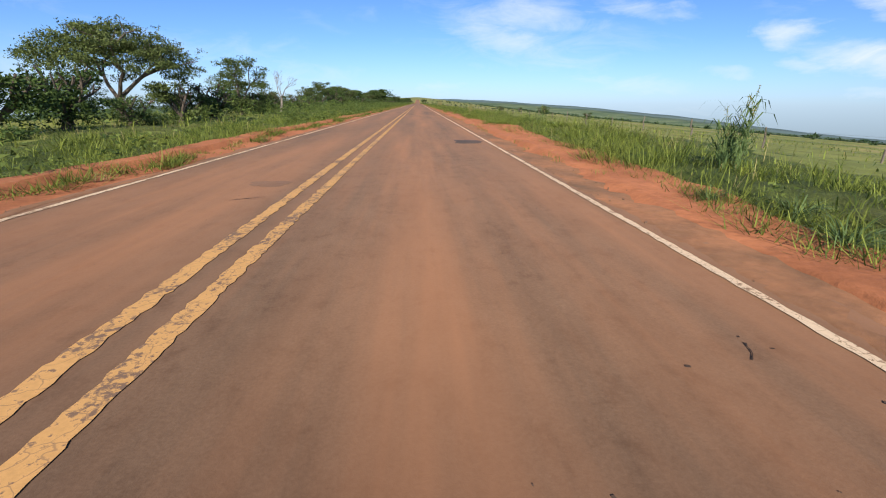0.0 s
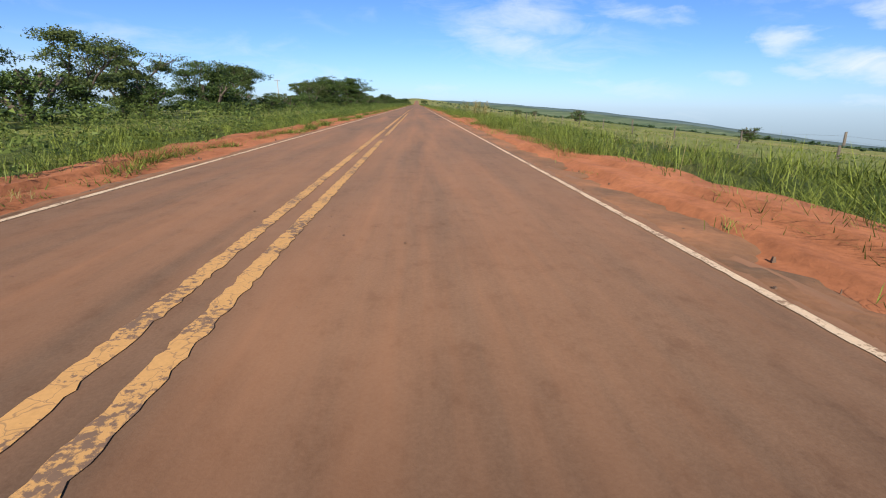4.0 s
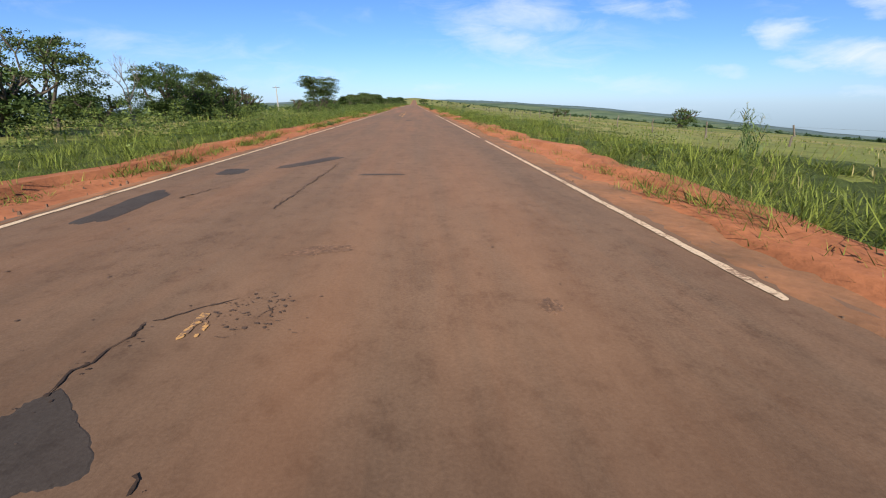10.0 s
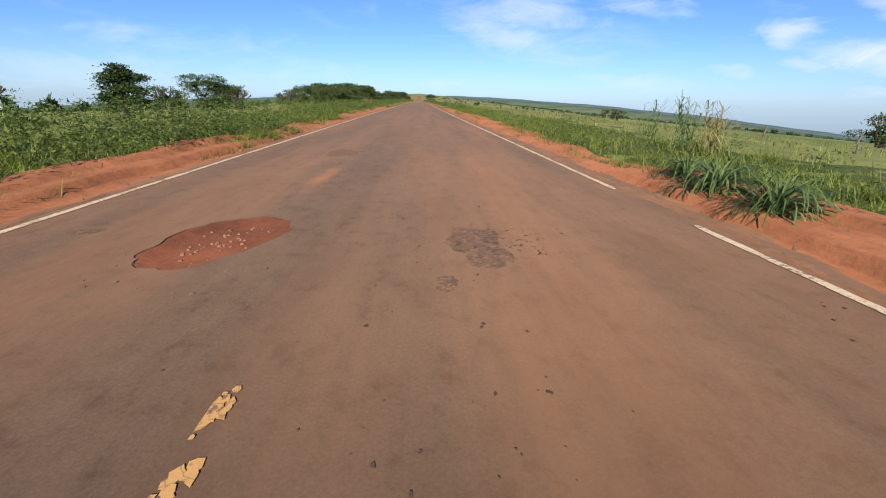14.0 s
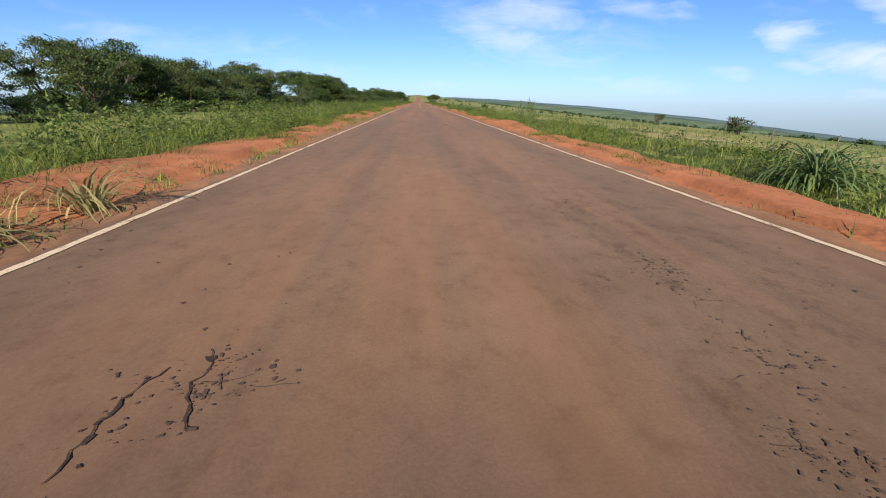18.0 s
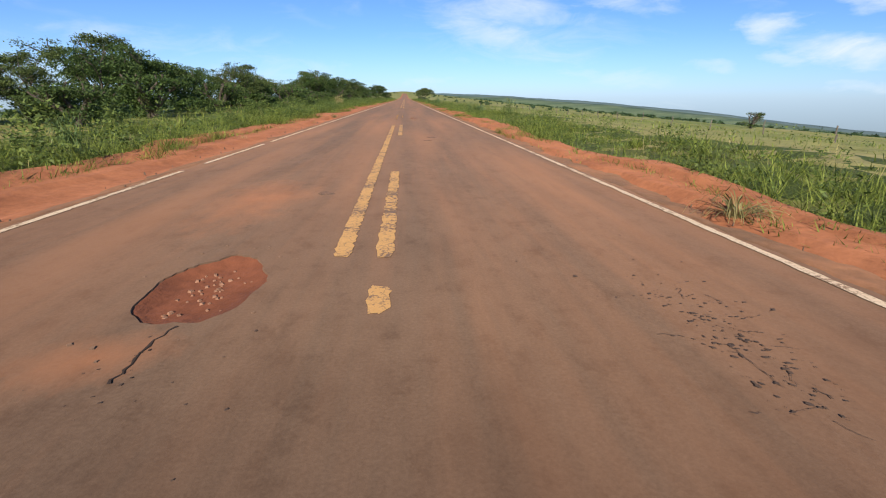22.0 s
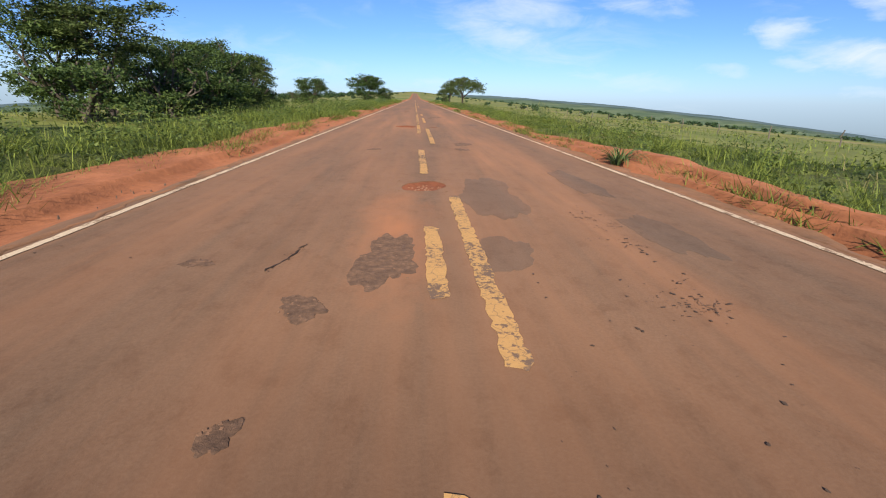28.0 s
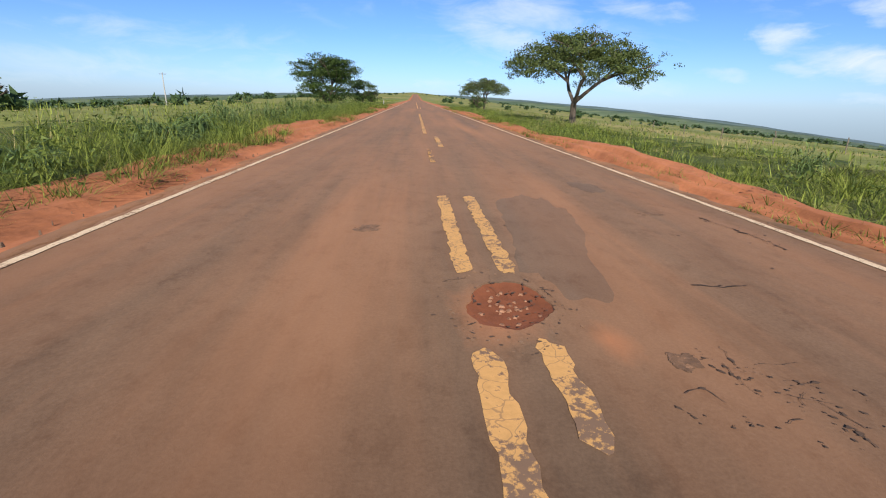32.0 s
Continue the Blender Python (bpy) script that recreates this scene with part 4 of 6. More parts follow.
def rubble_edge(name, line, side, wide, label):
    """A ragged strip of crumbled asphalt and earth where the road breaks off beside its edge line."""
    vy = np.arange(ROAD_START, 770, 0.13)
    r = np.random.default_rng(int(9 + side))
    w = wide(vy) * (0.85 + 0.4 * wob(vy, 2.0 + side, 1.1) + 0.16 * wob(vy, 4.0 + side, 5.3))
    c = np.array([0.0, 0.08, 0.2, 0.35, 0.52, 0.7, 0.86, 1.0])[None, :]
    start = line(vy)[:, None] + side * (0.09 + 0.03 * r.uniform(-1, 1, (len(vy), 1)) + 0.04 * wob(vy, 5 + side, 1.7)[:, None])
    X = start + side * np.clip(w, 0.12, None)[:, None] * c
    lumps = np.array([noise.noise((x * 9.0, y * 6.0, side)) for x, y in zip(X.ravel(), np.repeat(vy, 8))]).reshape(X.shape)
    Z = np.array([-0.022, 0.003, 0.006, 0.004, -0.004, -0.014, -0.028, -0.06])[None, :] - 0.004 * np.abs(X) + 0.011 * lumps
    Y = vy[:, None] + r.uniform(-0.02, 0.02, X.shape)
    F = grid_faces(len(vy), 8)
    return tagged(new(name, add_mesh(name, np.stack([X, Y, Z], -1).reshape(-1, 3), F[:, ::-1] if side < 0 else F, M_RUBBLE, True)), label, "road edge", kind="structure")


rubble_edge("trim_road_edge_left", left_line, -1.0, lambda y: np.interp(y, [0, 300, 380, 400, 470, 500, 760], [0.36, 0.34, 0.4, 0.7, 0.7, 0.36, 0.30]), "crumbled asphalt and earth along the road edge")
rubble_edge("trim_road_edge_right", right_line, 1.0, lambda y: np.interp(y, [0, 250, 330, 760], [0.95, 0.9, 0.55, 0.5]), "crumbled asphalt and earth along the road edge")
# loose crumbs of asphalt over the road, too small to pick apart
for pile, name, mat, words in ((CHIPS, "asphalt_crumbs", M_CHIP, "loose crumbs of broken asphalt"), (STONES, "pothole_stones", M_STONE, "pale stones lying in the potholes")):
    cv = np.array(pile, np.float32).reshape(-1, 3)
    cf = np.array([(0, 1, 5, 4), (1, 2, 6, 5), (2, 3, 7, 6), (3, 0, 4, 7), (4, 5, 6, 7)], np.int32)
    cf = (np.arange(len(pile), dtype=np.int32)[:, None, None] * 8 + cf[None]).reshape(-1, 4)
    tagged(part(name, add_mesh(name, cv, cf, mat), road), words, kind="stuff")


sv, sf = [], []
for i in range(60000):
    y = mark_rng.uniform(-5, 760)
    x = mark_rng.uniform(float(left_line(y)) + 0.1, float(right_line(y)) - 0.1)
    if mark_rng.random() > (0.25 if y < 130 else 1.0) or noise.noise((x * 0.55, y * 0.16, 9.0)) + 0.35 * noise.noise((x * 2.5, y * 0.9, 2.0)) < 0.13:
        continue
    s, a, k = 0.003 + 0.010 * mark_rng.random() ** 3, mark_rng.uniform(0, 6.28), len(sv)
    for j in range(6):
        b = a + 1.0472 * j
        g = s * mark_rng.uniform(0.3, 1.6)
        sv.append((x + g * math.cos(b), y + 1.5 * g * math.sin(b), 0.0062 + float(road_z(x, 0))))
    sf += [(k, k + 1, k + 2, k + 3), (k, k + 3, k + 4, k + 5)]
tagged(part("road_specks", add_mesh("road_specks", sv, sf, M_NET), road), "small dark pits and specks in the asphalt", kind="stuff")


# ---- painted lines ----
def painted_line(name, at, width, mat, pieces, seed, label, step):
    """A line in worn pieces from one end to the other of each stretch, with ragged edges."""
    r = random.Random(seed)
    first = True
    for y0, y1 in pieces:
        y = y0
        while y < y1 - 0.05:
            end = min(y1, y + 12.0)
            st = step if y < 760 else 2.0
            n = max(2, int((end - y) / st))
            sv, sf = [], []
            for i in range(n + 1):
                yy = y + (end - y) * i / n
                x = float(at(yy))
                a, b = width * (0.53 - 0.20 * r.random() ** 2), width * (0.53 - 0.20 * r.random() ** 2)
                if i in (0, n) and (yy == y0 or yy == y1):
                    a, b = width * r.uniform(0.05, 0.5), width * r.uniform(0.05, 0.5)
                z = 0.0060 + float(road_z(x, 0)) + max(0.0, yy - 1050) * 0.014
                sv += [(px, yy + r.uniform(-0.25, 0.25) * st * (0.0 if i in (0, n) else 1.0) + (r.uniform(-0.03, 0.03) if yy in (y0, y1) else 0.0), z) for px in (x - a, x, x + b)]
                if i:
                    k = 3 * i
                    sf += [(k - 3, k - 2, k + 1, k), (k - 2, k - 1, k + 2, k + 1)]
            part(name, add_mesh(name, sv, sf, mat), road, label if first else "")
            first, y = False, end


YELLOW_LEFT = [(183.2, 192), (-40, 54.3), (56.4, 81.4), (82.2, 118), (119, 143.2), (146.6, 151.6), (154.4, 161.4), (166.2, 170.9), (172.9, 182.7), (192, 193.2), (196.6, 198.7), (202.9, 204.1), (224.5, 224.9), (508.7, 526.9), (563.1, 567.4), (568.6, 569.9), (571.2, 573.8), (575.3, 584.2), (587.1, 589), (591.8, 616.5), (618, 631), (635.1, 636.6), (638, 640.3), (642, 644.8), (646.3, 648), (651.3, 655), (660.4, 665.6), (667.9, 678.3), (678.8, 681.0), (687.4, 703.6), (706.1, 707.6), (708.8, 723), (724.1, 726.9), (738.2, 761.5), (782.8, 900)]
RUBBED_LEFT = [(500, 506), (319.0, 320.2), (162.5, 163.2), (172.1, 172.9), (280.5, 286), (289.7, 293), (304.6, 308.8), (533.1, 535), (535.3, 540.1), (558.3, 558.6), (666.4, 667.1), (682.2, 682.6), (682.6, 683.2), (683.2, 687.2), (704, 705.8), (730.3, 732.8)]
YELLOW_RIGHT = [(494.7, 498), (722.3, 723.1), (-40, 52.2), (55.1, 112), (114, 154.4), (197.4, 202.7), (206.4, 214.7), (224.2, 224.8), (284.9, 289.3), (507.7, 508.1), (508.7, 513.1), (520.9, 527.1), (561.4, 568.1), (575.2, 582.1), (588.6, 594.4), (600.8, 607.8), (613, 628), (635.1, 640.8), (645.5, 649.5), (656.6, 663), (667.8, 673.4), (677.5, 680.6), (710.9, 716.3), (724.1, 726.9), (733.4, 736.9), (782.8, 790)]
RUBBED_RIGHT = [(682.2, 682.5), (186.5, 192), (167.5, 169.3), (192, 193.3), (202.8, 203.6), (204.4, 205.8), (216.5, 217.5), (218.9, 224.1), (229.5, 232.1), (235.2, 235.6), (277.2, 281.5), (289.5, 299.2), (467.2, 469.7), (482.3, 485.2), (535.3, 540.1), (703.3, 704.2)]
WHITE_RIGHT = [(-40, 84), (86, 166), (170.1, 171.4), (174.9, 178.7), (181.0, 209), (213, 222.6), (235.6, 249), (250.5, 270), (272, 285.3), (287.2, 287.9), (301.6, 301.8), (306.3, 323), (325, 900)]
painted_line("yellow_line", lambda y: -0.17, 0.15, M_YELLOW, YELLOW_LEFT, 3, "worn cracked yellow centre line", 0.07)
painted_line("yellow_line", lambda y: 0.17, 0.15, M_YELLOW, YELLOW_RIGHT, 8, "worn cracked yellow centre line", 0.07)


def rubbed_line(x, width, pieces, seed):
    """What is left of a rubbed line: flakes of paint in loose clusters."""
    r = random.Random(seed)
    for y0, y1 in pieces:
        v, f = [], []
        for _ in range(int((y1 - y0) * 85)):
            y, px = r.uniform(y0, y1), x + r.uniform(-0.5, 0.5) * width
            keep = noise.noise((px * 5.0, y * 2.2, seed)) + 0.5 * noise.noise((px * 14.0, y * 9.0, seed + 2.0))
            if keep < -0.08:
                continue
            s, a, k = 0.014 + 0.03 * r.random() ** 2 + 0.03 * max(keep, 0), r.uniform(0, 6.28), len(v)
            z = 0.0052 + 0.0016 * r.random() + float(road_z(px, 0))
            v += [(min(max(px + s * r.uniform(0.5, 1.3) * math.cos(a + 1.0472 * j), x - width * 0.56), x + width * 0.56), y + 1.5 * s * r.uniform(0.5, 1.3) * math.sin(a + 1.0472 * j), z) for j in range(6)]
            f += [(k, k + 1, k + 2, k + 3), (k, k + 3, k + 4, k + 5)]
        if f:
            tagged(part("paint_flakes", add_mesh("paint_flakes", v, f, M_YELLOW), road), "flakes of rubbed yellow line paint", kind="stuff")


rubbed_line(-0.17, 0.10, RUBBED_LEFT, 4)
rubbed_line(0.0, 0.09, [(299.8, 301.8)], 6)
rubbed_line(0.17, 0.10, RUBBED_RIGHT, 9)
painted_line("white_edge_line", left_line, 0.088, M_WHITE, [(-40, 258), (258.6, 513.4), (514.3, 518.2), (518.9, 900)], 12, "dusty white edge line", 0.14)
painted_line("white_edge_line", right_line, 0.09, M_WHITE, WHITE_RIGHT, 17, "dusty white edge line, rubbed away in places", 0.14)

# loose gravel and crumbs on the earth beside the asphalt
gv = []
for i in range(9000):
    y = mark_rng.uniform(-5, 760)
    right = mark_rng.random() < (0.85 if y < 140 else 0.5)
    off = 0.12 + (1.25 if right and y < 300 else 0.8) * mark_rng.random() ** 1.6
    if noise.noise((off * 2.0, y * 0.35, 6.0 if right else 1.0)) < -0.1:
        continue
    x = float(right_line(y)) + off if right else float(left_line(y)) - off
    s, a = 0.007 + 0.022 * mark_rng.random() ** 3, mark_rng.uniform(0, 6.28)
    z0 = -0.012 - 0.03 * min(1.0, off / 0.5)
    for z, g in ((-0.03, 1.0), (s * 0.8, 0.55)):
        gv += [(x + s * g * math.cos(a + 1.5708 * j), y + s * g * math.sin(a + 1.5708 * j), z0 + z + mark_rng.uniform(0, s * 0.3)) for j in range(4)]
gf = np.array([(0, 1, 5, 4), (1, 2, 6, 5), (2, 3, 7, 6), (3, 0, 4, 7), (4, 5, 6, 7)], np.int32)
gf = (np.arange(len(gv) // 8, dtype=np.int32)[:, None, None] * 8 + gf[None]).reshape(-1, 4)
tagged(new("edge_gravel", add_mesh("edge_gravel", gv, gf, M_GRAVEL)), "dark loose gravel scattered beside the asphalt", "gravel", kind="stuff")


# ---- grass ----
def blades(px, py, height, width, lean, seed, name, mat, label, pz=None, simple=False):
    """Many bent blades of grass as one mesh: arrays of foot points, heights and widths."""
    r = np.random.default_rng(seed)
    n = len(px)
    az = r.uniform(0, 6.2832, n)
    dx, dy = np.cos(az), np.sin(az)
    bend = lean * r.uniform(0.3, 1.3, n)
    z0 = (ground_z(px, py) if pz is None else pz) - 0.03
    foot = np.stack([px, py, z0], -1)
    side = np.stack([-dy, dx, np.zeros(n)], -1) * (width / 2)[:, None]
    mid = foot + np.stack([dx * bend * height * 0.3, dy * bend * height * 0.3, height * 0.6], -1)
    tip = foot + np.stack([dx * bend * height, dy * bend * height, height * (1.0 - 0.3 * bend)], -1)
    if simple:
        v = np.stack([foot - side, foot + side, tip], 1).reshape(-1, 3)
        ob = new(name, add_mesh(name, v, np.arange(3 * n, dtype=np.int32).reshape(-1, 3), mat))
        return tagged(ob, label, "grass", kind="stuff")
    v = np.stack([foot - side, foot + side, mid - side * 0.8, mid + side * 0.8, tip], 1).reshape(-1, 3)
    f = np.array([(0, 1, 3), (0, 3, 2), (2, 3, 4)], np.int32)
    f = (np.arange(n, dtype=np.int32)[:, None, None] * 5 + f[None]).reshape(-1, 3)
    ob = new(name, add_mesh(name, v, f, mat))
    return tagged(ob, label, "grass", kind="stuff")


def tufts(n, side, near, spread, y0, y1, per, seed, thin=0.0, power=1.5):
    """Foot points of blades in tufts, dense beside the verge and looser away from it."""
    r = np.random.default_rng(seed)
    y = r.uniform(y0, y1, n)
    off = r.uniform(0, 1, n) ** power * spread
    edge = (left_verge(y) if side < 0 else right_verge(y))
    x = edge + side * (near + off)
    patch = 0.5 + 0.5 * np.sin(y * 0.37 + seed) * np.sin(y * 0.113 + x * 0.4 + seed * 2)
    keep = r.uniform(0, 1, n) > thin * patch
    x, y, off = x[keep], y[keep], off[keep]
    gx_ = np.repeat(x, per) + r.normal(0, 0.11, len(x) * per)
    gy_ = np.repeat(y, per) + r.normal(0, 0.11, len(x) * per)
    return gx_, gy_, np.repeat(off, per), np.repeat(r.uniform(0.6, 1.25, len(x)), per), r


def verge_grass(side, n, spread, per, seed, tall, name, mat, label, near=0.0, thin=0.3, width=0.012, simple=False):
    x, y, off, k, r = tufts(n, side, near, spread, -10, 800, per, seed, thin, 1.7 if simple else 1.5)
    h = tall(y) * k * (0.75 + 0.45 * np.sin(y * 0.61 + seed) * np.sin(y * 0.17 + x)) * r.uniform(0.5, 1.15, len(x)) * (0.6 + 0.4 * np.clip(off / 0.6, 0, 1))
    if simple:
        h = h * (0.72 + 0.3 * np.sin(x * 2.1 + y * 0.9) ** 2)
    blades(x, y, h, r.uniform(0.6, 1.3, len(x)) * width * (1 + off * 0.16), 1.35, seed + 1, name, mat, label, None, simple)


def tall_left(y):
    return np.interp(y, [0, 150, 300, 380, 560, 720], [0.6, 0.6, 0.65, 0.74, 0.78, 0.85])


def tall_right(y):
    return np.interp(y, [0, 20, 150, 220, 300, 380, 720], [0.6, 0.85, 0.85, 0.62, 0.48, 0.5, 0.5])


verge_grass(-1, 32000, 4.6, 20, 25, tall_left, "verge_grass", M_GRASS, "close-grown green grass on the bank", -0.4, 0.05, 0.018, True)
verge_grass(1, 32000, 4.6, 20, 26, tall_right, "verge_grass", M_GRASS, "close-grown green grass on the bank", -0.2, 0.05, 0.018, True)
verge_grass(-1, 5200, 3.0, 11, 21, tall_left, "verge_grass", M_GRASS, "tall fresh green grass beside the verge")
verge_grass(1, 5200, 2.8, 11, 22, tall_right, "verge_grass", M_GRASS, "tall fresh green grass beside the verge")
verge_grass(1, 3800, 6.0, 6, 23, tall_right, "dry_grass", M_DRY, "straw-coloured dry grass among the green", 0.4, 0.7, 0.009)
verge_grass(-1, 2200, 7.0, 6, 24, tall_left, "dry_grass", M_DRY, "straw-coloured dry grass among the green", 0.4, 0.8, 0.009)


def grass_thick(side, out, tall, seed, label):
    """The close-grown lower half of the grass, as one uneven tangled surface."""
    vy = np.arange(-12, 860, 0.5)
    c = np.concatenate([[0.0, 0.05, 0.12], np.linspace(0.2, 4.2, 12), np.linspace(5.0, out, 6)])
    edge = (left_verge(vy) if side < 0 else right_verge(vy))[:, None] + side * (0.12 + 0.16 * wob(vy, seed, 1.3)[:, None])
    X = edge + side * c[None, :]
    Y = np.repeat(vy[:, None], len(c), 1)
    lump = np.array([noise.noise((x * 1.1, y * 1.1, seed)) + 0.7 * noise.noise((x * 3.3, y * 3.3, seed + 3)) for x, y in zip(X.ravel(), Y.ravel())]).reshape(X.shape)
    rise = blend(c, 0.02, 0.55)[None, :] * (1 - 0.9 * blend(c, 4.0, out)[None, :])
    Z = ground_z(X, Y) - 0.06 + tall(vy)[:, None] * rise * np.clip(0.16 + 0.20 * lump, 0.03, None)
    F = grid_faces(len(vy), len(c))
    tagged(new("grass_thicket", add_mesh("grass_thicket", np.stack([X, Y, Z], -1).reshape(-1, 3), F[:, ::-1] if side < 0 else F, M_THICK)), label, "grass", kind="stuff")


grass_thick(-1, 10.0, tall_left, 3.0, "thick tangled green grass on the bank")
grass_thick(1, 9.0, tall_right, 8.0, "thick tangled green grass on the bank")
# low tufts standing on the bare earth
tx, ty, toff, tk, tr = tufts(700, 1, -1.5, 1.5, -5, 420, 18, 31, 0.9)
ok = tx > right_line(ty) + 0.55
tx, ty, tk = tx[ok], ty[ok], tk[ok]
blades(tx, ty, 0.16 * tk * tr.uniform(0.5, 1.2, len(tx)), np.full(len(tx), 0.007), 1.3, 32, "verge_tufts", M_GRASS, "low green tufts on the red earth", np.full(len(tx), 0.02))
tx, ty, toff, tk, tr = tufts(700, -1, -1.9, 1.7, 392, 480, 12, 35, 0.6)
ok = tx < left_line(ty) - 0.25
tx, ty, tk = tx[ok], ty[ok], tk[ok]
blades(tx, ty, 0.17 * tk * tr.uniform(0.5, 1.2, len(tx)), np.full(len(tx), 0.012), 1.2, 36, "verge_tufts", M_GRASS, "low olive tufts along the road edge", np.full(len(tx), 0.01))
tx, ty, toff, tk, tr = tufts(420, -1, -1.4, 1.4, -5, 800, 18, 33, 0.9)
ok = tx < left_line(ty) - 0.5
tx, ty, tk = tx[ok], ty[ok], tk[ok]
blades(tx, ty, 0.18 * tk * tr.uniform(0.5, 1.2, len(tx)), np.full(len(tx), 0.006), 1.3, 34, "verge_tufts", M_DRY, "low straw-coloured tufts on the red earth", np.full(len(tx), 0.02))


def pasture(side, n, x0, x1, seed, mat, h, w, name, label):
    r = np.random.default_rng(seed)
    x = side * (x0 + (x1 - x0) * r.uniform(0, 1, n) ** 1.6)
    y = r.uniform(-5, 1000, n)
    blades(x, y, h * r.uniform(0.4, 1.2, n), w * r.uniform(0.6, 1.4, n) * (1 + np.abs(x) / 30), 0.6, seed + 1, name, mat, label)


pasture(1, 24000, 9, 60, 41, M_GRASS, 0.32, 0.03, "pasture_grass", "green pasture grass")
pasture(1, 12000, 9, 80, 43, M_DRY, 0.36, 0.014, "pasture_grass", "straw-coloured pasture grass")
pasture(-1, 22000, 9.0, 26, 45, M_GRASS, 0.5, 0.026, "pasture_grass", "green grass under the trees")


def leaf_sheet(centres, size, seed, flat=0.3, slim=0.36):
    """Pointed leaves at the given points, one triangle each: their corner points and faces."""
    r = np.random.default_rng(seed)
    n = len(centres)
    d = r.normal(0, 1, (n, 3))
    d[:, 2] = d[:, 2] * flat + 0.1
    d /= np.linalg.norm(d, axis=1)[:, None]
    up = r.normal(0, 1, (n, 3)) + np.array([0, 0, 1.2])
    s = np.cross(d, up)
    s /= np.linalg.norm(s, axis=1)[:, None] + 1e-6
    ln = (size * r.uniform(0.6, 1.35, n))[:, None]
    v = np.stack([centres - s * ln * slim, centres + s * ln * slim, centres + d * ln], 1).reshape(-1, 3)
    return v, np.arange(3 * n, dtype=np.int32).reshape(-1, 3)


def weeds(side, n, seed, spread, label, y0=-5.0, y1=790.0, leaf=0.075, tall=0.8, per=80):
    """Broad-leaved weeds in clumps among the grass."""
    r = np.random.default_rng(seed)
    y = r.uniform(y0, y1, n)
    x = (left_verge(y) if side < 0 else right_verge(y)) + side * (0.3 + r.uniform(0, 1, n) ** 1.3 * spread)
    dens = 0.5 + 0.5 * np.sin(y * 0.21 + seed) * np.sin(y * 0.067 + 1)
    k = r.uniform(0, 1, n) < dens
    x, y = x[k], y[k]
    cx, cy = np.repeat(x, per), np.repeat(y, per)
    rad, h = np.repeat(r.uniform(0.2, 0.5, len(x)), per), np.repeat(r.uniform(0.3 * tall, tall, len(x)), per)
    a, g, zz = r.uniform(0, 6.283, len(cx)), r.uniform(0, 1, len(cx)) ** 0.5, r.uniform(0.05, 1, len(cx))
    c = np.stack([cx + rad * g * np.cos(a), cy + rad * g * np.sin(a), ground_z(cx, cy) + h * zz], -1)
    v, f = leaf_sheet(c, np.full(len(c), leaf * 0.8), seed + 1, 0.5, 0.27)
    tagged(new("verge_weeds", add_mesh("verge_weeds", v, f, M_WEED)), label, "weeds", kind="stuff")


weeds(-1, 2300, 51, 5.0, "broad-leaved green weeds among the grass")
weeds(1, 2000, 53, 4.5, "broad-leaved green weeds among the grass")
weeds(-1, 620, 55, 4.5, "leafy fresh green shrubs and weeds before the wood", 384, 640, 0.11, 1.3, 150)
weeds(-1, 1500, 59, 10.5, "dark leafy undergrowth below the trees", 88, 300, 0.11, 1.25, 100)
weeds(-1, 1900, 60, 11.0, "dark leafy undergrowth below the trees", 384, 716, 0.11, 1.25, 100)
weeds(-1, 900, 67, 9.0, "dense green weeds and low shrubs on the bank", 316, 386, 0.10, 1.25, 110)
weeds(-1, 1700, 69, 30.0, "dark low shrubs scattered over the land", -5, 800, 0.15, 1.0, 60)
weeds(-1, 900, 72, 3.2, "leafy fresh green weeds on the bank", 384, 790, 0.11, 0.8, 60)
weeds(-1, 420, 73, 3.6, "leafy fresh green weeds on the bank", 300, 345, 0.10, 0.85, 60)
weeds(-1, 900, 75, 9.5, "dark leafy shrubs between the grass and the trees", 22, 112, 0.13, 1.5, 90)
weeds(1, 900, 63, 34.0, "low dark weeds scattered over the pasture", -5, 790, 0.11, 0.5, 40)
weeds(1, 620, 57, 3.6, "leafy dark green weeds on the verge bank", 380, 720, 0.085, 0.85, 150)


# ---- trees ----
def tube(v, f, a, b, ra, rb, sides=6):
    """Adds a tapered limb from a to b."""
    a, b = Vector(a), Vector(b)
    d = (b - a).normalized()
    s = d.cross(Vector((0.31, 0.95, 0.05))).normalized()
    q = d.cross(s)
    k = len(v)
    for c, r in ((a, ra), (b, rb)):
        for i in range(sides):
            g = 6.2832 * i / sides
            v.append(tuple(c + (s * math.cos(g) + q * math.sin(g)) * r))
    for i in range(sides):
        j = (i + 1) % sides
        f.append((k + i, k + j, k + sides + j, k + sides + i))


